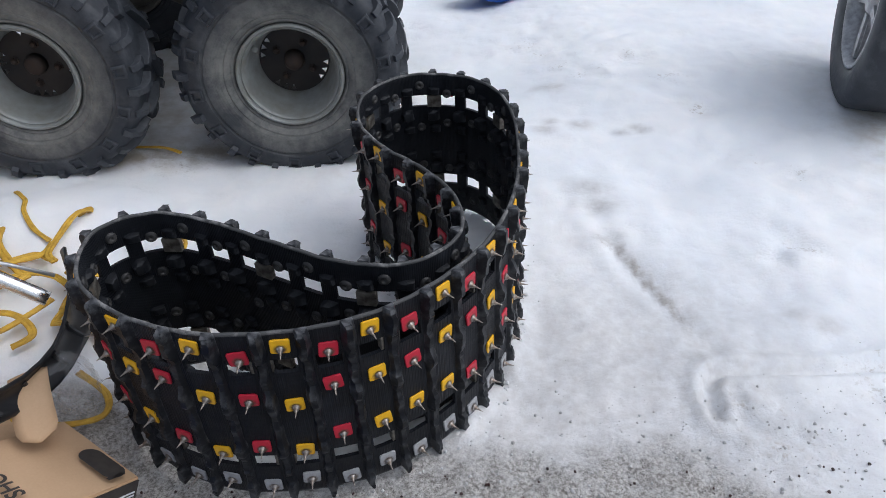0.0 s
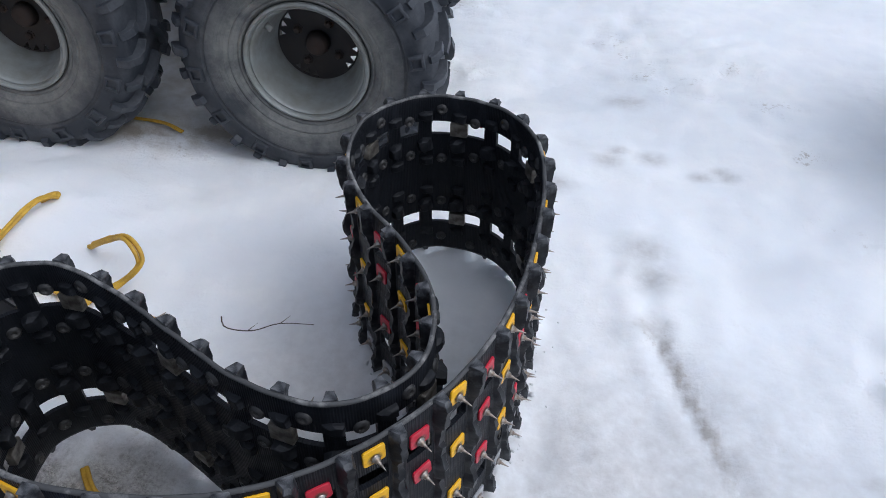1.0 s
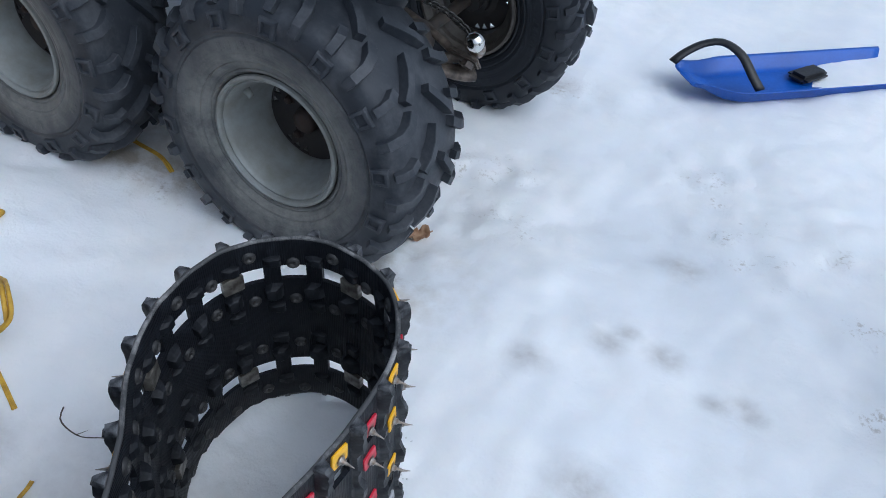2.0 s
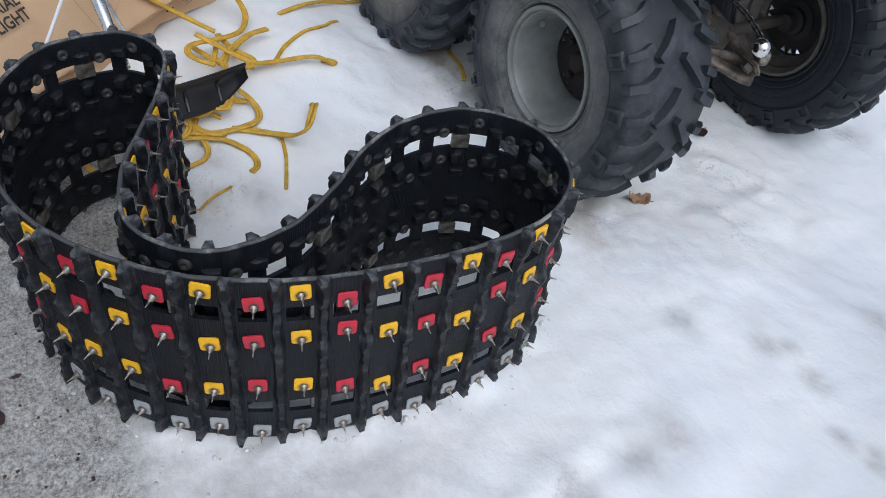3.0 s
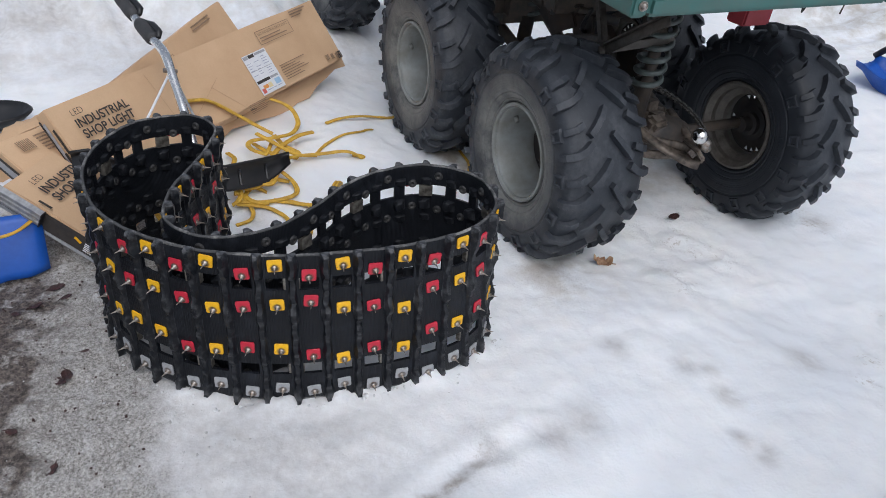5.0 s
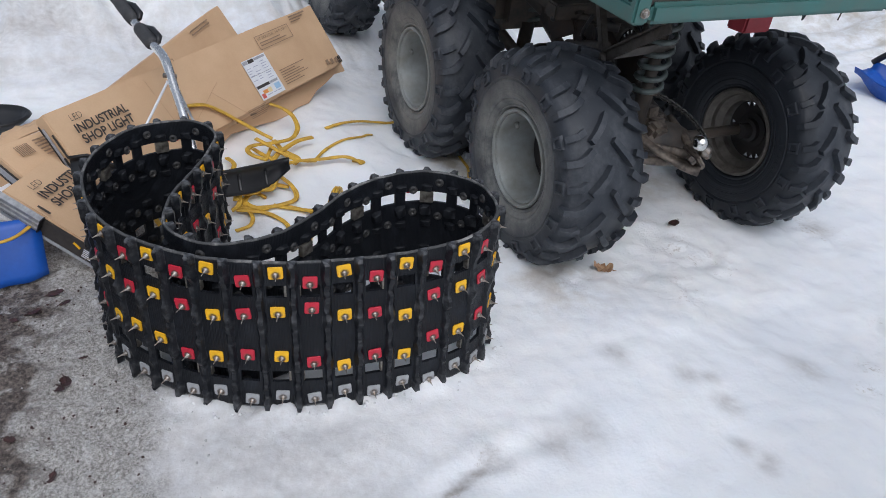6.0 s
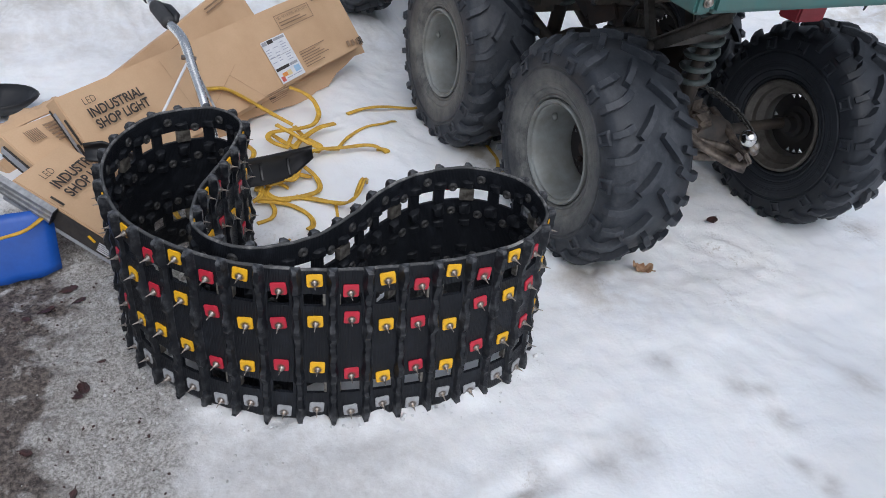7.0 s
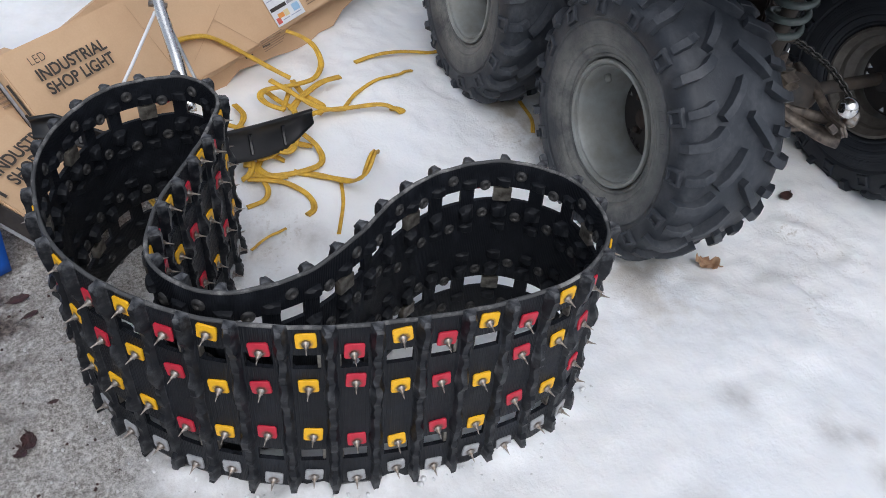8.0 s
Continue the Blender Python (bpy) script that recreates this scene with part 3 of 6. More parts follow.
            dense += [p, tuple(u * (1 - f) + v * f for u, v in zip(p, q))]
        for k, (z, h, base) in enumerate(dense + stations[-1:]):
            z *= 0.955
            sway = 0.0010 * math.sin(k * 0.95 + seed) + rnd.uniform(-0.0010, 0.0010)
            high = 0.0035 + 0.0150 * h + rnd.uniform(-0.0012, 0.0010)
            top = min(base * 0.60, 0.0042 + rnd.uniform(-0.0010, 0.0012))
            base += rnd.uniform(-0.0004, 0.0004)
            shape = [(-base, 0.002), (-base * 0.80 + sway * 0.4, high * 0.45), (-top + sway, high - rnd.uniform(0.0, 0.0014)), (top + sway, high - rnd.uniform(0.0, 0.0014)),
                     (base * 0.80 + sway * 0.4, high * 0.45), (base, 0.002)]
            rings.append([bm.verts.new((x, y, z)) for x, y in shape])
        for a, b in zip(rings, rings[1:]):
            for q in range(len(a)):
                r = (q + 1) % len(a)
                bm.faces.new((a[q], b[q], b[r], a[r]))
        bm.faces.new(rings[0][::-1])
        bm.faces.new(rings[-1])
        bmesh.ops.recalc_face_normals(bm, faces=bm.faces)
        mesh = mesh_of("lug", bm, LUG_RUBBER, True)
        mesh.set_sharp_from_angle(angle=radians(24))
        return mesh

    lugs = [lug_mesh(s) for s in range(8)]
    for i in range(PITCHES):
        placed("lug", lugs[(i * 3) % 8], track, at=stand(i + 0.5, 0, 0))

    # stud plates with their bolted spikes
    def plate_mesh(material):
        bm = bmesh.new()
        outline = []
        for cx, cz, start in ((1, 1, 0), (-1, 1, 90), (-1, -1, 180), (1, -1, 270)):
            outline += [(cx * 0.0107 + 0.0036 * math.cos(radians(start + a)), cz * 0.0095 + 0.0036 * math.sin(radians(start + a))) for a in (0, 30, 60, 90)]
        rings = [[bm.verts.new((x * k, y, z * k)) for x, z in outline] for y, k in ((0.0, 1.0), (0.0023, 1.0), (0.0030, 0.955))]
        for a, b in zip(rings, rings[1:]):
            for q in range(16):
                r = (q + 1) % 16
                bm.faces.new((a[q], a[r], b[r], b[q]))
        bm.faces.new(rings[0]), bm.faces.new(rings[-1])
        bmesh.ops.recalc_face_normals(bm, faces=bm.faces)
        mesh = mesh_of("stud_plate", bm, material, True)
        mesh.set_sharp_from_angle(angle=radians(30))
        return mesh

    plates = {"yellow": plate_mesh(YELLOW), "red": plate_mesh(RED), "grey": plate_mesh(BARE_PLATE)}
    bm = bmesh.new()
    add_lathe(bm, [(0.0, 0.0), (0.0062, 0.0), (0.0062, 0.0022), (0.0045, 0.0026), (0.0042, 0.0060), (0.0025, 0.0066), (0.0015, 0.0125), (0.0005, 0.0205), (0.0, 0.0207)], 8)
    bmesh.ops.recalc_face_normals(bm, faces=bm.faces)
    spike = mesh_of("stud", bm, STEEL, True)
    bm = bmesh.new()
    add_lathe(bm, [(0.0, -0.0012), (0.0026, -0.0012), (0.0030, -0.0042), (0.0076, -0.0046), (0.0100, -0.0022), (0.0108, 0.0)], 12)
    bmesh.ops.recalc_face_normals(bm, faces=bm.faces)
    bolt = mesh_of("bolt_head", bm, BOLT_RUBBER, True)
    rnd = random.Random(4)
    for i in range(PITCHES):
        even = i % 2 == 0
        k = i % 12
        heights = [(0.340 if even else 0.319, "yellow" if even else "red"), (PLATE_M[k], "yellow" if even else "red"),
                   (PLATE_L[k], "yellow" if even or i == 43 else "red"), (0.036 if even else 0.022, "grey")]
        for high, colour in heights:
            m = stand(i + rnd.uniform(-0.04, 0.02), high + rnd.uniform(-0.002, 0.002), 0.0036) @ pose(0, 0, 0, rnd.uniform(-4, 4), rnd.uniform(-7, 7), rnd.uniform(-3, 3))
            plate = placed("stud_plate", plates[colour], track, {"yellow": "yellow painted plate", "red": "red painted plate", "grey": "bare aluminium plate"}[colour], m)
            placed("stud", spike, plate, at=pose(rnd.uniform(-0.001, 0.001), 0.003, rnd.uniform(-0.006, -0.003), rnd.uniform(-6, 2), 0, rnd.uniform(-5, 5)))
            placed("bolt_head", bolt, track, at=stand(i, high - 0.004, -0.0034))

    # drive lugs inside, and the worn steel clips round every third bar
    # a wedge that leans to one side, with a hollow flank
    def wedge(name, wide, tall, proud, lean):
        bm = bmesh.new()
        outline = [(-0.5, -0.5), (0.1, -0.55), (0.5, -0.35), (0.5, 0.35), (0.1, 0.55), (-0.5, 0.5)]
        rings = [[bm.verts.new((x * wide * k + lean * c, y, z * tall * (0.5 + k * 0.5))) for x, z in outline] for y, k, c in ((-0.001, 1.15, 0), (proud * 0.55, 0.92, 0.4), (proud * 0.92, 0.62, 0.9), (proud, 0.42, 1.0))]
        for a, b in zip(rings, rings[1:]):
            for q in range(6):
                r = (q + 1) % 6
                bm.faces.new((a[q], a[r], b[r], b[q]))
        bm.faces.new(rings[-1])
        bmesh.ops.recalc_face_normals(bm, faces=bm.faces)
        return mesh_of(name, bm, DRIVE_RUBBER)

    drive = wedge("drive_lug", 0.026, 0.025, 0.0150, 0.006)
    small = wedge("drive_lug", 0.025, 0.017, 0.0090, -0.005)
    bm = bmesh.new()
    add_block(bm, (0.0325, 0.0118, 0.0272), pose(0.0015, -0.0004, 0), 0.0008)
    clip = mesh_of("clip", bm, CLIP_STEEL)
    flip = pose(0, 0, 0, 0, 0, 180)
    for i in range(PITCHES):
        for high, mesh in ((0.322, small), (0.262, drive), (0.119, drive), (0.049, small)):
            placed("drive_lug", mesh, track, at=stand(i + 0.5, high, -0.003) @ flip @ pose(0, 0, 0, rnd.uniform(-6, 6), rnd.uniform(-8, 8), 0))
        for high in (0.225, 0.155):
            placed("drive_lug", small, track, at=stand(i + 0.5, high, -0.003) @ flip)
        if i % 3 == 1:
            for high in (UPPER_WINDOW, LOWER_WINDOW):
                placed("clip", clip, track, "worn steel clip", stand(i + 0.5, high, -0.004))
    return track


build_track()


# ---- the six-wheeled utility vehicle ----
RIM_R = 0.142


def build_wheel(parent, at, lean):
    """One wheel; its axle lies along y and its outer side looks to -y; lean is the way its tread points."""
    wheel = new("wheel")
    wheel.parent = parent
    wheel.matrix_basis = at
    # section of the tyre from the outer bead over the tread to the inner bead
    half = [(RIM_R - 0.004, -0.104), (RIM_R + 0.0035, -0.107), (RIM_R + 0.0055, -0.119), (RIM_R + 0.010, -0.1235), (RIM_R + 0.015, -0.1215), (RIM_R + 0.018, -0.127), (RIM_R + 0.030, -0.134), (RIM_R + 0.033, -0.1325), (RIM_R + 0.036, -0.1365), (RIM_R + 0.045, -0.141), (RIM_R + 0.052, -0.139), (RIM_R + 0.058, -0.1425), (0.224, -0.1442), (0.227, -0.1405), (0.231, -0.1408), (0.234, -0.1448), (0.242, -0.145), (0.262, -0.142), (0.281, -0.134), (0.291, -0.114), (0.296, -0.07), (0.299, -0.03)]
    profile = half + [(0.2995, 0.0)] + [(r, -w) for r, w in half[::-1]]
    bm = bmesh.new()
    add_lathe(bm, profile, 80)
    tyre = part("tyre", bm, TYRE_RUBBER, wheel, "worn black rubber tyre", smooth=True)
    tyre.data.set_sharp_from_angle(angle=radians(50))

    def skin(w):
        """Radius and place along the axle of the carcass; w runs on over the shoulder."""
        table = [(0.0, 0.2985, 0.0), (0.07, 0.295, 0.07), (0.114, 0.290, 0.114), (0.142, 0.279, 0.135), (0.18, 0.255, 0.143)]
        for (a, ra, wa), (b, rb, wb) in zip(table, table[1:]):
            if w <= b:
                f = (w - a) / (b - a)
                return ra + (rb - ra) * f, wa + (wb - wa) * f
        return table[-1][1:]

    def lug_mesh(path, side, high, half_wide):
        bm = bmesh.new()
        rings = []
        for n, (w, a) in enumerate(path):
            n0, n1 = path[max(n - 1, 0)], path[min(n + 1, len(path) - 1)]
            d = Vector(((n1[0] - n0[0]), (n1[1] - n0[1]) * 0.3)).normalized()
            ring = []
            end = 0.8 if n in (0, len(path) - 1) else 1.0
            for off, up in ((-1.06, -0.005), (-0.99, high * 0.94 * end), (-0.90, high * end), (0.90, high * end), (0.99, high * 0.94 * end), (1.06, -0.005)):
                aa = a + off * half_wide * d.x / 0.3
                ww = w - off * half_wide * d.y
                r2, y2 = skin(max(ww, 0.0))
                lean = ease(ww, 0.09, 0.16)
                rr, yy = r2 + up * (1 - 0.6 * lean), y2 + up * 0.8 * lean
                ring.append(bm.verts.new((rr * math.cos(aa), yy * side, rr * math.sin(aa))))
            rings.append(ring)
        for p, q in zip(rings, rings[1:]):
            for k in range(5):
                bm.faces.new((p[k], p[k + 1], q[k + 1], q[k]))
        bm.faces.new(rings[0])
        bm.faces.new(rings[-1][::-1])
        bmesh.ops.recalc_face_normals(bm, faces=bm.faces)
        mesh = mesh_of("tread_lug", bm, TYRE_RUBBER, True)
        mesh.set_sharp_from_angle(angle=radians(20))
        return mesh

    n = 14
    bars = ([(0.004, -0.09), (0.026, -0.005), (0.050, 0.075), (0.070, 0.135)], 0.024, 0.0088), \
           ([(0.066, 0.205), (0.090, 0.262), (0.112, 0.292), (0.140, 0.30), (0.168, 0.30)], 0.023, 0.0098), \
           ([(0.084, 0.040), (0.106, 0.072), (0.126, 0.083), (0.140, 0.085)], 0.020, 0.0090)
    for side, shift in ((-1, 0.0), (1, math.pi / n)):
        for path, high, half_wide in bars:
            mesh = lug_mesh([(w, a * lean) for w, a in path], side, high, half_wide)
            for k in range(n):
                placed("tread_lug", mesh, wheel, at=pose(0, 0, 0, 0, -math.degrees(2 * math.pi * k / n + shift), 0))

        # square shoulder blocks with a sunk middle, below the shorter bars
        bm = bmesh.new()
        rings = []
        for grow, up in ((1.10, -0.004), (1.0, 0.0085), (0.93, 0.0095), (0.62, 0.0095), (0.55, 0.0025)):
            ring = []
            for u, v in ((-1, -1), (1, -1), (1, 1), (-1, 1)):
                r = 0.2555 + 0.0165 * v * grow
                a = (0.092 + 0.066 * u * grow) * lean
                flank = 0.1448 - 0.010 * ease(r, 0.246, 0.281)
                ring.append(bm.verts.new((r * math.cos(a), side * (flank + up), r * math.sin(a))))
            rings.append(ring)
        for p, q in zip(rings, rings[1:]):
            for k in range(4):
                bm.faces.new((p[k], p[(k + 1) % 4], q[(k + 1) % 4], q[k]))
        bm.faces.new(rings[-1])
        bmesh.ops.recalc_face_normals(bm, faces=bm.faces)
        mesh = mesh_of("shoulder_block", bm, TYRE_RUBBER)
        for k in range(n):
            placed("shoulder_block", mesh, wheel, at=pose(0, 0, 0, 0, -math.degrees(2 * math.pi * k / n + shift), 0))

    # the deep dished steel rim
    bm = bmesh.new()
    r = RIM_R
    add_lathe(bm, [(r - 0.004, -0.108), (r + 0.002, -0.117), (r + 0.001, -0.125), (r - 0.004, -0.1275), (r - 0.008, -0.123), (r - 0.0095, -0.115), (r - 0.013, -0.1165), (r - 0.0165, -0.112), (r - 0.018, -0.102), (r - 0.021, -0.092),
                   (r - 0.026, -0.060), (r - 0.035, -0.02), (r - 0.045, 0.01), (r - 0.042, 0.06), (r - 0.022, 0.080), (r - 0.020, 0.100), (r - 0.015, 0.106), (r - 0.012, 0.118), (r - 0.007, 0.125),
                   (r, 0.124), (r + 0.002, 0.117), (r - 0.004, 0.108), (r - 0.017, 0.078), (r - 0.037, 0.056), (r - 0.040, 0.01), (r - 0.020, -0.060), (r - 0.010, -0.100)], 64, closed=True)
    bmesh.ops.recalc_face_normals(bm, faces=bm.faces)
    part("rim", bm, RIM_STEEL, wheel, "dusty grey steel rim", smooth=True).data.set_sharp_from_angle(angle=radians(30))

    bm = bmesh.new()
    add_rod(bm, [(-0.080, -0.070, 0.088), (-0.068, -0.074, 0.075)], [0.009, 0.0075], 10)
    part("valve", bm, RIM_STEEL, wheel, "dusty tyre valve in the rim", smooth=True)

    # the hub disc, with four groups of three small triangular vents
    bm = bmesh.new()
    deep, out_r, hole_r, mid_r = 0.012, RIM_R - 0.042, 0.094, 0.076
    steps = 24
    opened = {c + k for c in (2, 8, 14, 20) for k in (0, 1, 2)}

    def spot(k, r, y):
        a = 2 * math.pi * k / steps
        return bm.verts.new((r * math.cos(a), y, r * math.sin(a)))

    rings = [[[spot(k, r, y) for k in range(steps)] for r in (out_r, hole_r, mid_r, 0.03)] for y in (deep, deep + 0.006)]
    for k in range(steps):
        q = (k + 1) % steps
        hole = None
        if k in opened:
            hole = [[spot(k + 0.12, hole_r, y), spot(k + 0.5, mid_r + 0.001, y), spot(k + 0.88, hole_r, y)] for y in (deep, deep + 0.006)]
            for e in range(3):
                g = (e + 1) % 3
                bm.faces.new((hole[0][e], hole[0][g], hole[1][g], hole[1][e]))
        for band in range(3):
            for f in (0, 1):
                a, b, c, d = rings[f][band][k], rings[f][band][q], rings[f][band + 1][q], rings[f][band + 1][k]
                if band == 1 and hole:
                    h = hole[f]
                    bm.faces.new((a, h[0], h[1], d)), bm.faces.new((h[2], b, c, h[1])), bm.faces.new((d, h[1], c))
                else:
                    bm.faces.new((a, b, c, d))
    bmesh.ops.recalc_face_normals(bm, faces=bm.faces)
    part("hub_disc", bm, DISC_IRON, wheel, "dark rusty hub disc with triangular vent holes")
    bm = bmesh.new()
    add_lathe(bm, [(0.0, -0.022), (0.020, -0.020), (0.026, -0.012), (0.029, 0.012), (0.0, 0.012)], 20)
    bmesh.ops.recalc_face_normals(bm, faces=bm.faces)
    part("hub_cap", bm, HUB_IRON, wheel, "rust brown hub cap", smooth=True)
    bm = bmesh.new()
    add_lathe(bm, [(0.0, 0.016), (0.056, 0.018), (0.058, 0.026), (0.040, 0.030), (0.038, 0.046), (0.026, 0.050), (0.024, 0.085), (0.0, 0.086)], 16)
    bmesh.ops.recalc_face_normals(bm, faces=bm.faces)
    part("hub_flange", bm, DISC_IRON, wheel, "grimy black hub flange").data.set_sharp_from_angle(angle=radians(30))
    for k in range(4):
        a = math.pi / 4 + k * math.pi / 2
        bm = bmesh.new()
        add_lathe(bm, [(0.0, -0.012), (0.006, -0.012), (0.009, -0.008), (0.009, 0.0), (0.013, 0.002), (0.013, 0.004)], 6)
        bmesh.ops.recalc_face_normals(bm, faces=bm.faces)
        part("wheel_nut", bm, HUB_IRON, wheel, at=pose(0.055 * math.cos(a), deep - 0.004, 0.055 * math.sin(a)))
    return wheel


# local frame: origin on the ground under the rear axle's middle, x forward, y to the vehicle's left
FORWARD = Vector((-0.9987, -0.050, 0.080)).normalized()
LEFT = Vector((0.050, -0.9987, 0.01))
LEFT = (LEFT - FORWARD * LEFT.dot(FORWARD)).normalized()
UP = FORWARD.cross(LEFT)
HALF_TRACK, FAR_TRACK, FAR_BACK, MID_OUT = 0.395, 0.408, 0.017, 0.055
BASE = Vector((-0.345, 2.183, 0.262)) - LEFT * HALF_TRACK - UP * 0.31
VEHICLE = Matrix(((FORWARD.x, LEFT.x, UP.x, BASE.x), (FORWARD.y, LEFT.y, UP.y, BASE.y), (FORWARD.z, LEFT.z, UP.z, BASE.z), (0, 0, 0, 1)))
AXLES = (0.0, 0.675, 1.94)


def build_vehicle():
    atv = thing("utility_vehicle", "muddy six-wheeled utility vehicle with green cargo bed and knobbly tyres", "utility vehicle", VEHICLE)
    first = {}
    for x in AXLES:
        for side in (1, -1):
            at = pose(x if side == 1 else x - FAR_BACK, (HALF_TRACK if side == 1 else -FAR_TRACK) + (MID_OUT if x == AXLES[1] and side == 1 else 0), 0.31, 0, 31 * x + 17 * side, 0)
            # the outer side of a wheel looks away from the vehicle's middle
            turn = at @ (pose(0, 0, 0, 0, 0, 180) if side == 1 else Matrix()) @ Matrix.Diagonal((1, 0.88 if side == 1 else 0.79, 1, 1))
            if side not in first:
                first[side] = build_wheel(atv, turn, -side)
            else:
                copy_thing(first[side], turn)
    # axles with their housings
    for x in AXLES:
        bm = bmesh.new()
        add_rod(bm, [(x, -0.36, 0.31), (x, 0.31, 0.31)], 0.017, 12)
        part("axle", bm, FRAME_IRON, atv, "grimy iron axle shaft", smooth=True)
        bm = bmesh.new()
        add_rod(bm, [(x, -0.11, 0.31), (x, -0.08, 0.31), (x, -0.03, 0.31), (x, 0.03, 0.31), (x, 0.08, 0.31), (x, 0.11, 0.31)], [0.030, 0.045, 0.060, 0.060, 0.045, 0.030], 16)
        part("axle_housing", bm, FRAME_IRON, atv, "muddy cast iron gear housing", smooth=True)
    # swing arms between the rear axles and the frame
    for side in (1, -1):
        bm = bmesh.new()
        add_rod(bm, curve_points([(-0.02, side * 0.10, 0.30), (0.2, side * 0.12, 0.33), (0.42, side * 0.12, 0.42)], 9), 0.022, 10)
        part("swing_arm", bm, FRAME_IRON, atv, smooth=True)
        bm = bmesh.new()
        add_rod(bm, [(0.68, side * 0.10, 0.31), (0.9, side * 0.12, 0.38), (1.2, side * 0.14, 0.44)], 0.022, 10)
        part("swing_arm", bm, FRAME_IRON, atv, smooth=True)
        bm = bmesh.new()
        add_block(bm, (1.7, 0.05, 0.05), pose(1.15, side * 0.19, 0.62), 0.006)
        part("frame_rail", bm, FRAME_IRON, atv, "grimy black steel frame rail")
        bm = bmesh.new()
        add_block(bm, (0.05, 0.03, 0.26), pose(0.30, side * 0.14, 0.53, 0, 24, 0), 0.006)
        part("frame_bracket", bm, FRAME_IRON, atv)
    for x in (0.32, 0.55, 1.1):
        bm = bmesh.new()
        add_block(bm, (0.06, 0.52, 0.05), pose(x, 0, 0.625), 0.006)
        part("cross_member", bm, FRAME_IRON, atv, "grimy steel cross member")
    # folded bracket plates, rods and hoses under the bed
    for x, y, z, turn, size in ((0.24, 0.17, 0.55, 12, (0.09, 0.012, 0.12)), (0.20, 0.12, 0.52, -20, (0.07, 0.012, 0.10)), (0.33, 0.20, 0.57, 30, (0.11, 0.010, 0.07)), (0.14, 0.06, 0.50, 8, (0.10, 0.012, 0.09)), (0.47, 0.16, 0.56, -14, (0.10, 0.012, 0.10))):
        bm = bmesh.new()
        add_block(bm, size, pose(x, y, z, 0, turn, turn * 0.5), 0.004)
        add_block(bm, (size[0], 0.035, 0.010), pose(x, y - 0.017, z + size[2] / 2 - 0.004, 0, turn, turn * 0.5), 0.003)
        part("folded_bracket", bm, HUB_IRON, atv, "rust brown folded steel bracket")
    for line, thick in (([(0.30, 0.26, 0.60), (0.36, 0.20, 0.66), (0.42, 0.10, 0.62), (0.50, 0.02, 0.55)], 0.008), ([(0.16, 0.22, 0.66), (0.22, 0.20, 0.58), (0.27, 0.12, 0.55), (0.40, 0.10, 0.62)], 0.006), ([(0.55, 0.22, 0.60), (0.48, 0.20, 0.67), (0.40, 0.18, 0.64), (0.34, 0.15, 0.70)], 0.007)):
        bm = bmesh.new()
        add_rod(bm, curve_points(line, 18), thick, 8)
        part("hose", bm, BLACK_PLASTIC, atv, "black rubber hose", smooth=True)
    for a, b, thick in (((0.06, 0.22, 0.60), (0.34, 0.16, 0.50), 0.012), ((0.38, 0.24, 0.61), (0.20, 0.08, 0.60), 0.010), ((0.62, 0.22, 0.62), (0.45, 0.10, 0.50), 0.012)):
        bm = bmesh.new()
        add_rod(bm, [a, b], thick, 8, flat=1.6)
        part("link_rod", bm, FRAME_IRON, atv, "grimy steel link rod", smooth=True)
    bm = bmesh.new()
    add_rod(bm, curve_points([(-0.20, -0.18, 0.80), (-0.21, -0.185, 0.765), (-0.20, -0.20, 0.755), (-0.19, -0.235, 0.79), (-0.2, -0.25, 0.81)], 16), 0.0025, 6)
    part("wire", bm, BLACK_PLASTIC, atv, "thin loose black wire", smooth=True)
    bm = bmesh.new()
    add_block(bm, (0.9, 0.42, 0.22), pose(1.15, 0, 0.52), 0.04)
    part("engine_block", bm, FRAME_IRON, atv, "dark grimy engine and belly pan")
    for p, q, wide in (((0.0, 0.275, 0.60), (-0.25, 0.30, 0.775), 0.030), ((0.01, 0.275, 0.60), (-0.02, 0.05, 0.63), 0.030), ((0.02, 0.265, 0.59), (0.16, 0.24, 0.78), 0.026)):
        way = Vector(q) - Vector(p)
        m = Matrix.Translation((Vector(p) + Vector(q)) / 2) @ way.to_track_quat("X", "Z").to_matrix().to_4x4()
        bm = bmesh.new()
        add_block(bm, (way.length, 0.006, wide), m, 0.002)
        add_block(bm, (way.length, 0.016, 0.005), m @ pose(0, -0.008, wide / 2 - 0.002), 0.001)
        part("brace", bm, BRACE_STEEL, atv, "scuffed angle steel brace under the bed")
    bm = bmesh.new()
    add_lathe(bm, [(0.0, -0.012), (0.014, -0.012), (0.020, -0.006), (0.020, 0.010), (0.0, 0.010)], 16)
    bmesh.ops.recalc_face_normals(bm, faces=bm.faces)
    part("pivot", bm, BRACE_STEEL, atv, "worn steel pivot", at=pose(0.0, 0.29, 0.60))
    # shock absorbers: a coil round a damper
    for foot, head, turns, wide in (((0.015, 0.080, 0.475), (-0.01, 0.090, 0.83), 9, 0.040), ((0.74, 0.06, 0.44), (0.70, 0.06, 0.80), 9, 0.042)):
        foot, head = Vector(foot), Vector(head)
        axis = head - foot
        x = axis.orthogonal().normalized()
        y = axis.normalized().cross(x)
        coil = [foot + axis * (0.02 + 0.96 * k / 200) + wide * (math.cos(a) * x + math.sin(a) * y) for k in range(201) for a in (2 * math.pi * turns * k / 200,)]
        spring = new("shock_absorber")
        spring.parent = atv
        bm = bmesh.new()
        add_rod(bm, coil, 0.0085, 8)
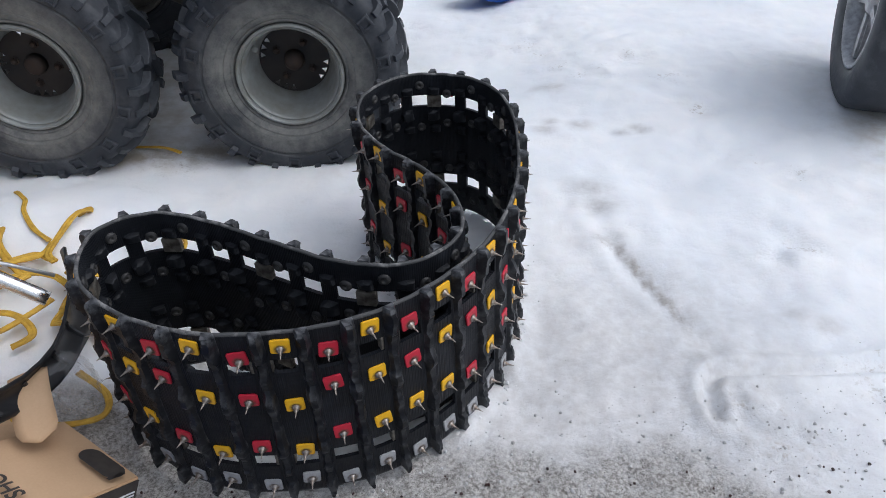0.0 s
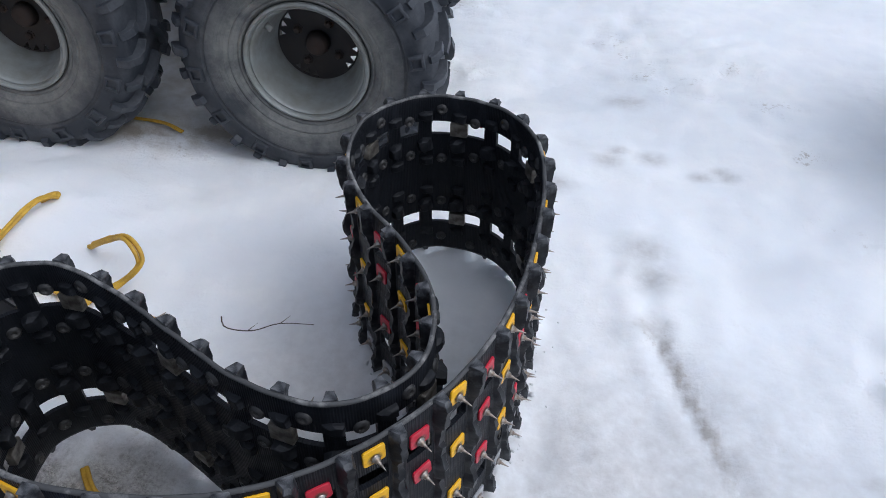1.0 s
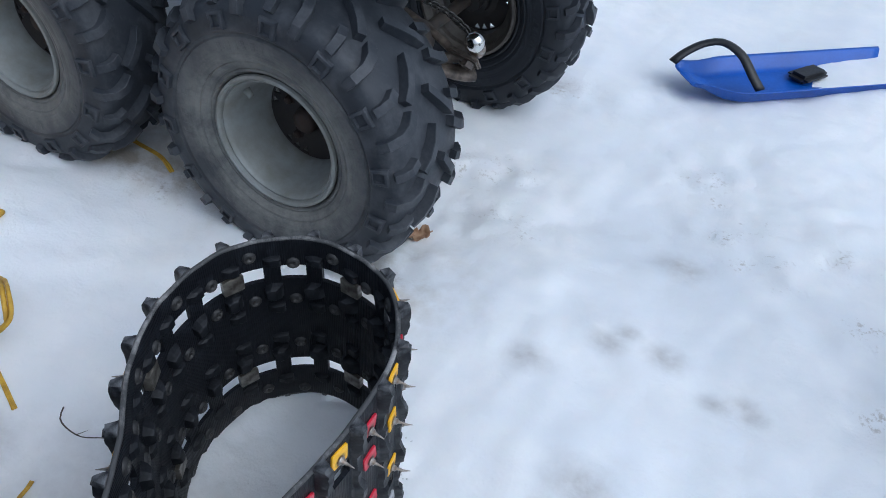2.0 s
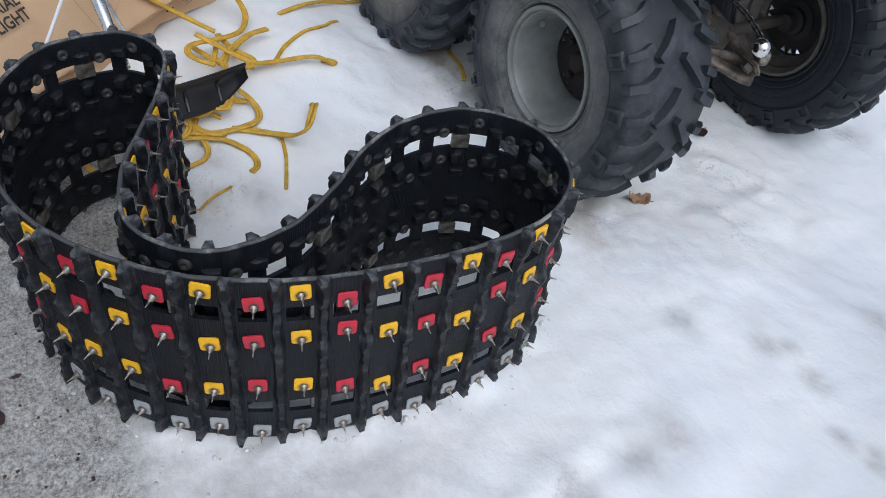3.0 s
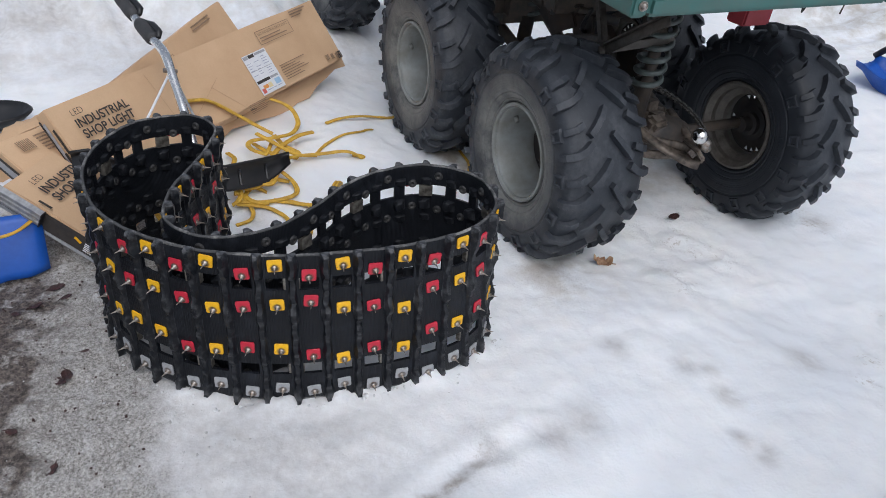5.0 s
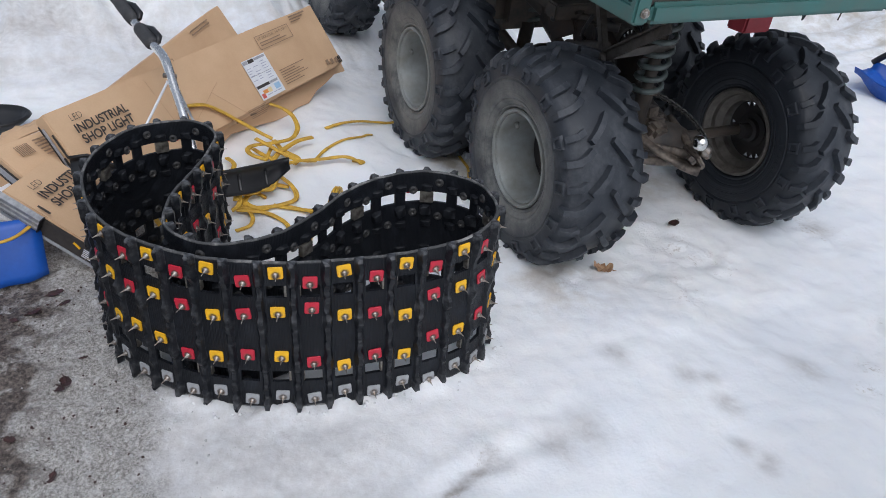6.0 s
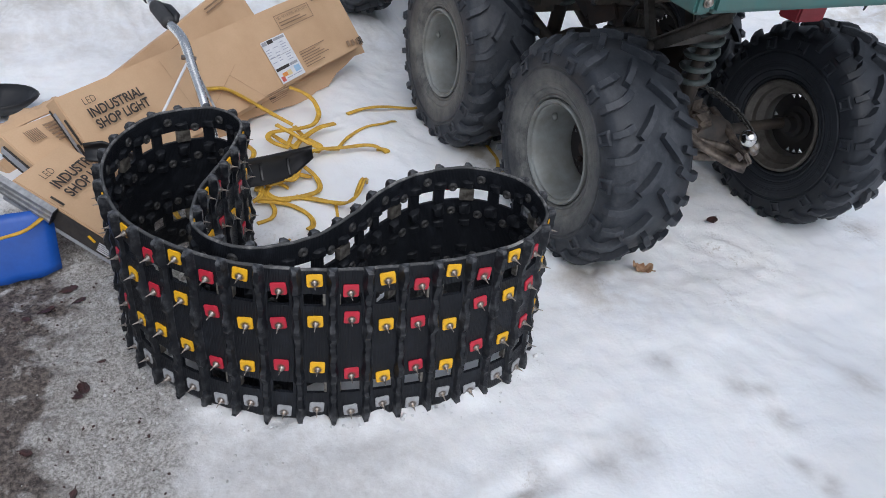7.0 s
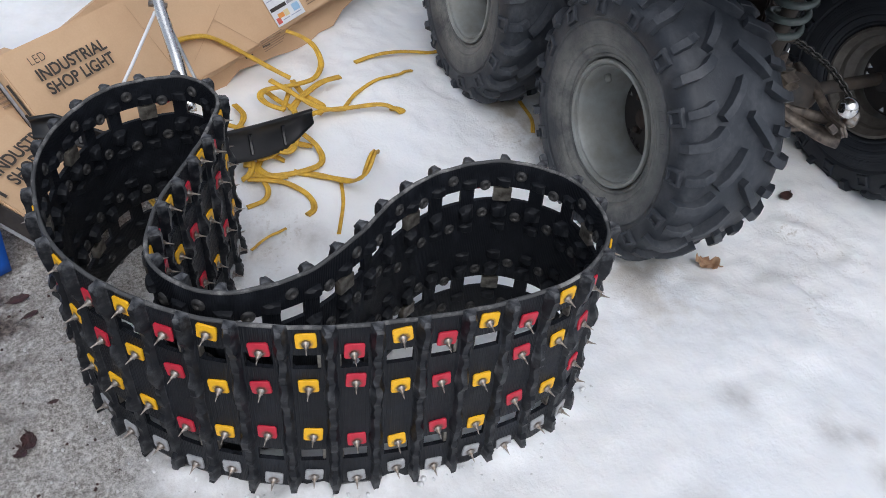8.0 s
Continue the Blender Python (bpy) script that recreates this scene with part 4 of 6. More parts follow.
        part("coil_spring", bm, SPRING_PAINT, spring, "grey green coil spring", smooth=True)
        bm = bmesh.new()
        add_rod(bm, [foot - axis * 0.32, foot - axis * 0.30, foot, foot + axis * 0.02, foot + axis * 0.021, foot + axis * 0.5, foot + axis * 0.501, head], [0.018, 0.026, 0.026, 0.042, 0.018, 0.018, 0.010, 0.010], 14)
        part("damper", bm, FRAME_IRON, spring, smooth=True)
        bm = bmesh.new()
        add_rod(bm, [head - axis * 0.02, head + axis * 0.01], 0.046, 16)
        part("spring_seat", bm, FRAME_IRON, spring, smooth=True)
    # hitch: a muddy drawbar, a bracket and a bright ball
    bm = bmesh.new()
    add_rod(bm, curve_points([(0.04, 0.10, 0.36), (-0.05, 0.085, 0.34), (-0.12, 0.03, 0.31), (-0.18, -0.03, 0.295)], 12), [0.020] * 4 + [0.018] * 4 + [0.020, 0.024, 0.026, 0.024], 10, flat=0.55)
    add_rod(bm, curve_points([(0.05, -0.08, 0.36), (-0.06, -0.07, 0.33), (-0.17, -0.04, 0.297)], 8), 0.014, 8, flat=0.6)
    part("drawbar", bm, MUD_IRON, atv, "muddy iron drawbar", smooth=True)
    bm = bmesh.new()
    add_block(bm, (0.14, 0.10, 0.08), pose(0.06, 0.02, 0.365, 0, 8, 10), 0.03)
    add_block(bm, (0.05, 0.07, 0.05), pose(-0.02, 0.03, 0.36, 0, -20, 10), 0.012)
    part("gear_cover", bm, MUD_IRON, atv, "mud stained gear cover", smooth=True).data.set_sharp_from_angle(angle=radians(35))
    bm = bmesh.new()
    profile = [(0.0, 0.062)] + [(0.0245 * math.sin(math.radians(a)), 0.0375 + 0.0245 * math.cos(math.radians(a))) for a in range(20, 160, 13)] + [(0.0, 0.014)]
    add_lathe(bm, profile, 20)
    bmesh.ops.recalc_face_normals(bm, faces=bm.faces)
    ball_at = pose(-0.180, -0.020, 0.368, 45, -6, 0)
    part("hitch_ball", bm, CHROME, atv, "bright chrome hitch ball", smooth=True, at=ball_at)
    bm = bmesh.new()
    add_lathe(bm, [(0.0, 0.018), (0.011, 0.016), (0.012, 0.006), (0.020, 0.001), (0.021, -0.010), (0.013, -0.013), (0.013, -0.036), (0.0, -0.036)], 14)
    bmesh.ops.recalc_face_normals(bm, faces=bm.faces)
    part("hitch_shank", bm, STEEL, atv, "worn steel shank", smooth=True, at=ball_at)
    bm = bmesh.new()
    add_rod(bm, [(0, 0, -0.052), (0, 0, -0.038)], 0.015, 6)
    part("hitch_nut", bm, MUD_IRON, atv, "muddy steel nut", at=ball_at)
    # the plate and side bars that carry the ball
    bm = bmesh.new()
    add_block(bm, (0.075, 0.060, 0.012), pose(-0.160, -0.012, 0.338, 45, -6, 0), 0.004)
    part("hitch_plate", bm, MUD_IRON, atv, "muddy steel hitch plate")
    for line in ([(-0.14, -0.02, 0.330), (-0.08, 0.04, 0.325), (-0.03, 0.11, 0.335), (0.0, 0.15, 0.36)], [(-0.03, 0.12, 0.285), (-0.025, 0.125, 0.32), (0.0, 0.13, 0.38)], [(-0.03, 0.12, 0.285), (-0.08, 0.05, 0.285), (-0.13, -0.01, 0.31)]):
        bm = bmesh.new()
        add_rod(bm, curve_points(line, 10), 0.009, 8, flat=1.7)
        part("hitch_bar", bm, MUD_IRON, atv, "muddy bent flat bar", smooth=True)
    # a short chain hanging from the shock to the ball
    hang = curve_points([(0.0, 0.060, 0.475), (-0.02, 0.015, 0.455), (-0.08, -0.035, 0.42), (-0.14, -0.06, 0.375), (-0.165, -0.05, 0.335)], 24)
    links = []
    for k in range(4):
        bm = bmesh.new()
        ring = [(0.0115 * math.cos(a) * (1.0 if abs(math.cos(a)) < 0.7 else 1.15), 0.0068 * math.sin(a), 0) for a in (2 * math.pi * j / 12 for j in range(13))]
        add_rod(bm, ring, 0.0026, 6, caps=False)
        links.append(mesh_of("chain_link", bm, CHAIN_STEEL, True))
    for k in range(len(hang) - 1):
        way = (Vector(hang[k + 1]) - Vector(hang[k]))
        m = Matrix.Translation((Vector(hang[k]) + Vector(hang[k + 1])) / 2) @ way.to_track_quat("X", "Z").to_matrix().to_4x4() @ pose(0, 0, 0, 90 * (k % 2), 0, 0)
        placed("chain_link", links[k % 4], atv, "dark steel chain link", m)
    # the cargo bed: green channel and tailgate, red side panels
    low, high, back, front, wide = 0.795, 1.08, -0.285, 0.95, 0.430
    bed = new("cargo_bed")
    bed.parent = atv
    bm = bmesh.new()
    add_block(bm, (front - back - 0.02, 2 * wide - 0.02, 0.02), pose((front + back) / 2, 0, low + 0.05), 0.004)
    part("bed_floor", bm, FRAME_IRON, bed, "dark steel bed floor")
    for y in (wide, -wide):
        bm = bmesh.new()
        add_block(bm, (front - back, 0.035, 0.045), pose((front + back) / 2, y, low + 0.0225), 0.006)
        part("bed_rail", bm, GREEN, bed, "scratched green steel rail")
        bm = bmesh.new()
        add_block(bm, (front - back - 0.06, 0.022, high - low - 0.05), pose((front + back) / 2, y, (low + high) / 2 + 0.025), 0.004)
        part("side_panel", bm, RED_PLASTIC, bed, "red bed side panel")
        bm = bmesh.new()
        add_block(bm, (0.026, 0.045, high - low), pose(back + 0.011, y, (low + high) / 2 + 0.002), 0.006)
        part("corner_post", bm, GREEN, bed)
        bm = bmesh.new()
        add_lathe(bm, [(0.0, -0.008), (0.006, -0.008), (0.008, -0.005), (0.008, 0.0), (0.012, 0.0), (0.012, 0.003)], 14)
        bmesh.ops.recalc_face_normals(bm, faces=bm.faces)
        part("corner_bolt", bm, STEEL, bed, "worn steel bolt", at=pose(back - 0.006, y * 0.99, low + 0.03, 0, 0, -90))
    bm = bmesh.new()
    add_block(bm, (0.05, 2 * wide - 0.05, 0.05), pose(back + 0.02, 0, low + 0.026), 0.010)
    part("rear_rail", bm, GREEN, bed, "scratched green steel rear rail")
    bm = bmesh.new()
    add_block(bm, (0.018, 2 * wide - 0.05, high - low - 0.07), pose(back + 0.022, 0, (low + high) / 2 + 0.032), 0.003)
    part("tailgate", bm, GREEN, bed, "scratched green steel tailgate")
    bm = bmesh.new()
    add_block(bm, (0.012, 2 * wide - 0.05, 0.016), pose(back + 0.007, 0, low + 0.075), 0.004)
    part("tailgate_hinge", bm, GREEN, bed)
    bm = bmesh.new()
    add_block(bm, (0.018, 2 * wide - 0.05, high - low - 0.03), pose(front - 0.02, 0, (low + high) / 2 + 0.01), 0.003)
    part("front_panel", bm, GREEN, bed)
    # red mudguard over the far rear wheel, with two screw holes
    bm = bmesh.new()
    add_block(bm, (0.016, 0.105, 0.135), pose(-0.03, -0.232, 0.722), 0.006)
    add_block(bm, (0.06, 0.012, 0.135), pose(-0.005, -0.180, 0.722, 0, 0, 12), 0.005)
    guard = part("mudguard", bm, RED_PLASTIC, atv, "faded red plastic mudguard")
    for y in (-0.210, -0.262):
        bm = bmesh.new()
        add_lathe(bm, [(0.0, -0.003), (0.005, -0.003), (0.006, 0.0)], 10)
        part("screw", bm, FRAME_IRON, guard, at=pose(-0.0385, y, 0.735, 0, 0, -90))
    # seat, bars and front plastics, above what the way shows
    bm = bmesh.new()
    add_block(bm, (0.75, 0.34, 0.16), pose(1.40, 0, 0.84), 0.05)
    part("seat", bm, BLACK_PLASTIC, atv, "black padded seat")
    bm = bmesh.new()
    add_block(bm, (0.55, 0.60, 0.10), pose(1.98, 0, 0.80), 0.04)
    part("front_cowl", bm, GREEN, atv, "green front cowl")
    for side in (1, -1):
        bm = bmesh.new()
        add_block(bm, (0.46, 0.16, 0.03), pose(1.22, side * 0.33, 0.34), 0.008)
        part("foot_rest", bm, FRAME_IRON, atv, "ribbed grey steel foot rest")
    return atv


build_vehicle()


# ---- cardboard cartons ----
def box_pose(a, b, d):
    """The pose whose origin is the corner a, x runs to b, y to d."""
    a, b, d = Vector(a), Vector(b), Vector(d)
    x = (b - a).normalized()
    y = (d - a)
    y = (y - x * y.dot(x)).normalized()
    z = x.cross(y)
    return Matrix(((x.x, y.x, z.x, a.x), (x.y, y.y, z.y, a.y), (x.z, y.z, z.z, a.z), (0, 0, 0, 1)))


def flat_text(words, size, material, parent, m, label="", stretch=1.0, weight=0.0):
    """Lettering as a thin mesh; x of m runs along the line, y up."""
    data = bpy.data.curves.new("lettering", "FONT")
    data.body, data.size, data.offset, data.fill_mode = words, size, weight, "FRONT"
    ob = bpy.data.objects.new("lettering", data)
    mesh = bpy.data.meshes.new_from_object(ob)
    bpy.data.objects.remove(ob)
    mesh.materials.clear()
    mesh.materials.append(material)
    for v in mesh.vertices:
        v.co.x *= stretch
    return placed("lettering", mesh, parent, label, m)


def patch(name, parent, material, x, y, w, h, lift_off=0.0009, label="", turn=0.0):
    """A printed patch on a carton's face; x, y is its corner nearest to the carton's own."""
    bm = bmesh.new()
    add_block(bm, (w, h, 0.0006), pose(x + w / 2, y + h / 2, -lift_off, 0, 0, turn))
    return part(name, bm, material, parent, label)


def build_carton(m, size, label, words=True, seed=0):
    box = thing("cardboard_carton", label, "cardboard box", m, "shop light cartons")
    length, wide, deep = size
    # a slightly warped shell: the long faces sag, the edges are soft
    bm = bmesh.new()
    add_block(bm, size, pose(length / 2, wide / 2, deep / 2), 0.003)
    bmesh.ops.subdivide_edges(bm, edges=[e for e in bm.edges if e.calc_length() > 0.15], cuts=7, use_grid_fill=True)
    for v in bm.verts:
        v.co.z += 0.004 * noise.noise(Vector((v.co.x * 4, v.co.y * 6, seed))) + 0.003 * math.sin(v.co.x * 5 + seed)
        v.co.y += 0.003 * noise.noise(Vector((v.co.x * 5, 3.0 + seed, v.co.z * 5)))
    part("body", bm, CARD, box)
    if words:
        for text, x, y, size_, stretch, weight in (("LED", 0.046, 0.052, 0.029, 0.88, -0.0004), ("INDUSTRIAL", 0.043, 0.090, 0.0385, 0.90, 0.0009), ("SHOP LIGHT", 0.046, 0.126, 0.0385, 0.88, 0.0009)):
            flat_text(text, size_, INK, box, pose(x, y, -0.0085, 180, 0, 0), "dark printed words", stretch, weight)
    return box


TOP = build_carton(box_pose((-0.803, 0.845, 0.332), (-1.577, 1.777, 0.409), (-0.701, 0.946, 0.129)), (1.214, 0.250, 0.055), "long brown cardboard shop light carton leaning on the pile", seed=1)
LOWER = build_carton(box_pose((-0.583, 0.740, 0.224), (-1.415, 1.293, 0.273), (-0.482, 0.903, 0.116)), (0.20, 0.292, 0.066), "brown shop light carton with a black printed end", seed=2)
THIRD = build_carton(box_pose((-0.80, 0.70, 0.248), (-1.60, 1.62, 0.253), (-0.66, 0.84, 0.153)), (1.20, 0.24, 0.06), "opened brown carton with faint small print", words=False, seed=3)
FOURTH = build_carton(box_pose((-0.925, 0.660, 0.105), (-1.86, 1.455, 0.350), (-0.575, 1.010, -0.755)), (1.25, 0.30, 0.05), "brown shop light carton lying behind another", words=False, seed=4)


def outline(parent, x, y, w, h, line=0.0022):
    for px, py, pw, ph in ((x, y, w, line), (x, y + h - line, w, line), (x, y, line, h), (x + w - line, y, line, h)):
        patch("printed_frame", parent, FAINT_INK, px, py, pw, ph, 0.0085)


def print_on_top_carton(box):
    off = 0.0085
    # white shipping label with its own dark, orange and blue fields
    bm = bmesh.new()
    add_block(bm, (0.128, 0.158, 0.0008), pose(0.818, 0.177, -off))
    label = part("shipping_label", bm, PAPER, box, "white shipping label with small print")
    for x, y, w, h, mat in ((0.757, 0.101, 0.024, 0.013, GREY_PRINT), (0.784, 0.101, 0.030, 0.013, INK), (0.818, 0.102, 0.058, 0.009, GREY_PRINT), (0.757, 0.200, 0.070, 0.011, INK), (0.831, 0.201, 0.042, 0.009, GREY_PRINT),
                            (0.760, 0.232, 0.018, 0.018, RED_PRINT), (0.774, 0.222, 0.026, 0.014, ORANGE_PRINT), (0.802, 0.220, 0.020, 0.018, PALE_PRINT), (0.842, 0.216, 0.030, 0.022, SKY_PRINT)):
        patch("print_field", label, mat, x, y, w, h, off + 0.001)
    # columns of small print
    rnd = random.Random(6)
    for k in range(8):
        for x, w in ((0.759, 0.026), (0.796, 0.030), (0.838, 0.034)):
            if rnd.random() < 0.72:
                patch("print_line", label, LABEL_PRINT, x, 0.1205 + k * 0.0096, w * rnd.uniform(0.45, 1.0), 0.0026, off + 0.001)
    patch("print_line", label, GREY_PRINT, 0.757, 0.1615, 0.116, 0.0018, off + 0.001)
    for x, w in ((0.786, 0.030), (0.822, 0.016), (0.842, 0.028)):
        patch("print_line", label, LABEL_PRINT, x, 0.2425, w, 0.0030, off + 0.001)
    outline(box, 0.878, 0.034, 0.196, 0.054)
    # fold creases and two small tab slots
    for x, y, w, turn in ((0.42, 0.17, 0.20, -28), (0.53, 0.21, 0.16, 52), (0.24, 0.14, 0.24, 84)):
        patch("crease", box, CREASE, x, y, w, 0.0011, off - 0.0006, turn=turn)
    for x in (0.585, 0.660):
        patch("tab_slot", box, INK, x, 0.278, 0.030, 0.005, off, turn=4)
    flat_text("LED INDUSTRIAL SHOP LIGHT", 0.0145, FAINT_INK, box, pose(0.888, 0.052, -off, 180, 0, 0), "faint brown words", 0.9)
    for k in range(2):
        patch("print_line", box, FAINT_INK, 0.890, 0.061 + k * 0.011, 0.12 + 0.03 * k, 0.004, off)
    for k in range(7):
        patch("print_line", box, FAINT_INK, 0.905, 0.182 + k * 0.0095, 0.150 - 0.02 * ((k * 3) % 4), 0.0032, off)
    for k in range(6):
        patch("print_line", box, FAINT_INK, 0.660, 0.262 + k * 0.006, 0.10 - 0.01 * (k % 3), 0.0022, off)
    for k in range(3):
        patch("print_line", box, FAINT_INK, 1.10, 0.012 + k * 0.011, 0.10 - 0.02 * k, 0.006 - 0.001 * k, off)
    for k in range(3):
        patch("print_mark", box, FAINT_INK, 1.165 + k * 0.028, 0.226 + 0.004 * k, 0.016, 0.022, off)
    for k in range(8):
        patch("bar_code_line", box, INK, 1.232 + k * 0.0034, 0.232, 0.0018 if k % 3 else 0.0026, 0.030, off)


def print_on_third_carton(box):
    for k in range(8):
        patch("bar_code_line", box, FAINT_INK, 0.045 + k * 0.0055, 0.03, 0.003, 0.04, 0.0085)
    for k in range(6):
        patch("print_line", box, FAINT_INK, 0.105, 0.028 + k * 0.012, 0.07 - 0.01 * (k % 3), 0.005, 0.0085)


print_on_top_carton(TOP)
for printed in TOP.children:
    if not printed.name.startswith("body"):
        printed.matrix_basis = Matrix.Translation((0.013, -0.002, 0)) @ Matrix.Diagonal((0.945, 0.945, 1, 1)) @ printed.matrix_basis
print_on_third_carton(THIRD)
flat_text("INDUSTRIAL SHOP LIGHT", 0.018, FAINT_INK, FOURTH, pose(0.62, 0.075, -0.0085, 180, 0, 0), "faint brown words", 0.85)
outline(FOURTH, 0.60, 0.05, 0.26, 0.06)
for k in range(2):
    patch("print_line", FOURTH, FAINT_INK, 1.02, 0.014 + 0.014 * k, 0.12, 0.006, 0.0085)

# the black printed end of the lower carton, with its pale edge strip
bm = bmesh.new()
add_block(bm, (0.003, 0.282, 0.056), pose(-0.0030, 0.147, 0.034), 0.0008)
end = part("end_panel", bm, INK, LOWER, "black printed end panel")
bm = bmesh.new()
add_block(bm, (0.005, 0.312, 0.012), pose(-0.0035, 0.150, 0.066), 0.0015)
part("edge_strip", bm, GREY_PRINT, LOWER, "pale paper edge strip")
bm = bmesh.new()
ring = [bm.verts.new((0.050 + (0.026 if math.cos(a) > 0 else -0.026) + 0.020 * math.cos(a), 0.255 + 0.019 * math.sin(a), -0.0088)) for a in (2 * math.pi * k / 28 for k in range(28))]
bm.faces.new(ring[::-1])
part("printed_badge", bm, INK, LOWER, "dark oval printed badge")
for k in range(5):
    bm = bmesh.new()
    add_block(bm, (0.001, 0.040, 0.0026), pose(-0.0052, 0.262, 0.026 + k * 0.0062))
    part("print_line", bm, PAPER, end)
bm = bmesh.new()
add_block(bm, (0.001, 0.022, 0.008), pose(-0.0052, 0.222, 0.028, 20, 0, 0))
part("print_mark", bm, YELLOW, end, "yellow printed mark")
def open_end(box, dark, pale):
    """The folded end of a carton: dark slits between its flaps, and the pale pack inside; each is (y, z, wide, deep)."""
    for y, z, w, d in dark:
        bm = bmesh.new()
        add_block(bm, (0.003, w, d), pose(-0.0032, y, z, rx=-1.5), 0.0008)
        part("end_slit", bm, INK, box, "dark slit between end flaps")
    for y, z, w, d in pale:
        bm = bmesh.new()
        add_block(bm, (0.004, w, d), pose(-0.0036, y, z), 0.0008)
        part("edge_strip", bm, GREY_PRINT, box, "grey paper edge strip")


open_end(TOP, ((0.125, 0.047, 0.215, 0.006), (0.095, 0.012, 0.075, 0.008), (0.170, 0.027, 0.090, 0.009)), ((0.130, 0.037, 0.200, 0.009),))
open_end(THIRD, ((0.125, 0.020, 0.20, 0.007), (0.125, 0.051, 0.20, 0.008)), ((0.120, 0.036, 0.20, 0.020),))
# dark slots where the lower carton's end flap tucks in
for y, w in ((0.092, 0.036), (0.236, 0.030)):
    patch("tab_slot", LOWER, INK, 0.006, y, 0.007, w, 0.0085)


def build_flap(name, label, points, wide, lean):
    """A torn strip of card that curls along its length."""
    bm = bmesh.new()
    line = curve_points(points, 18)
    rows = []
    rnd = random.Random(len(points))
    for k, p in enumerate(line):
        rag = rnd.uniform(0.85, 1.1)
        a = Vector(p)
        b = a + Vector(lean) * wide * rag + Vector((0, 0, 0.004 * math.sin(k * 0.9)))
        rows.append([bm.verts.new(a), bm.verts.new((a + b) / 2 + Vector((0, 0, 0.006))), bm.verts.new(b)])
    for r, q in zip(rows, rows[1:]):
        for j in range(2):
            bm.faces.new((r[j], r[j + 1], q[j + 1], q[j]))
    ob = part(name, bm, CARD)
    thick = ob.modifiers.new("thickness", "SOLIDIFY")
    thick.thickness = 0.004
    return tagged(ob, label, "cardboard")


EDGE = TOP.matrix_basis
build_flap("cardboard_flap", "torn brown cardboard flap under the carton pile", [EDGE @ Vector((u, 0.225 + 0.02 * math.sin(u * 9), 0.062)) for u in (0.10, 0.26, 0.42, 0.62, 0.82, 1.02, 1.20, 1.27)], 0.085, EDGE.to_3x3() @ Vector((0.05, 0.96, 0.10)))


def build_tab(foot, tip, half, label):
    """A card tab with a round end, slightly curled."""
    foot, tip = Vector(foot), Vector(tip)
    along = tip - foot
    side = along.cross(Vector((0, 0, 1))).normalized() * half
    bm = bmesh.new()
    rows = []
    for k in range(13):
        f = k / 12
        wide = 1.0 if f < 0.8 else math.sqrt(max(1 - ((f - 0.8) / 0.2) ** 2, 0.003))
        curl = Vector((0, 0, 0.012 * math.sin(math.pi * f)))
        rows.append([bm.verts.new(foot + along * f + curl + side * wide * g + Vector((0, 0, -0.004 * g * g))) for g in (-1, -0.5, 0, 0.5, 1)])
    for p, q in zip(rows, rows[1:]):
        for j in range(4):
            bm.faces.new((p[j], p[j + 1], q[j + 1], q[j]))
    ob = part("cardboard_flap", bm, CARD, smooth=True)
    thick = ob.modifiers.new("thickness", "SOLIDIFY")
    thick.thickness = 0.004
    tagged(ob, label, "cardboard")


build_tab((-0.665, 1.105, 0.175), (-0.585, 0.962, 0.166), 0.032, "round brown cardboard tab bent over a carton")
build_flap("cardboard_flap", "bent brown cardboard scrap beside the track", [(-0.78, 0.92, 0.06), (-0.76, 1.00, 0.075), (-0.77, 1.08, 0.08), (-0.83, 1.16, 0.08)], 0.075, (0.70, 0.2, -0.35))
build_flap("cardboard_flap", "bent brown cardboard scrap on the old snow", [(-0.90, 0.66, 0.18), (-0.98, 0.76, 0.20), (-1.08, 0.86, 0.20)], 0.08, (-0.6, -0.5, 0.05))


# ---- ribbed light fixture ends poking out of the cartons ----
def build_fixture(m):
    lamp = thing("shop_light", "ribbed silver shop light fixture sticking out of its carton", "shop light", m)
    bm = bmesh.new()
    section = [(0.0, 0.0), (0.006, 0.016), (0.018, 0.016), (0.020, 0.012), (0.030, 0.012), (0.032, 0.016), (0.044, 0.016), (0.046, 0.012), (0.056, 0.012), (0.058, 0.016), (0.070, 0.016), (0.076, 0.0)]
    ends = [[bm.verts.new((x, y - 0.038, z)) for y, z in section] for x in (0.0, 0.21)]
    for k in range(len(section)):
        q = (k + 1) % len(section)
        bm.faces.new((ends[0][k], ends[1][k], ends[1][q], ends[0][q]))
    bm.faces.new(ends[0][::-1]), bm.faces.new(ends[1])
    bmesh.ops.recalc_face_normals(bm, faces=bm.faces)
    part("housing", bm, ALUMINIUM, lamp, "ribbed aluminium housing")
    bm = bmesh.new()
    add_block(bm, (0.004, 0.080, 0.020), pose(0.212, 0, 0.008), 0.001)
    part("end_cap", bm, BLACK_PLASTIC, lamp)
    return lamp


build_fixture(LOWER.matrix_basis @ Matrix(((0, 0, -1, -0.005), (1, 0, 0, -0.030), (0, -1, 0, 0.022), (0, 0, 0, 1))) @ Matrix.Diagonal((0.72, 0.58, 1.0, 1)))


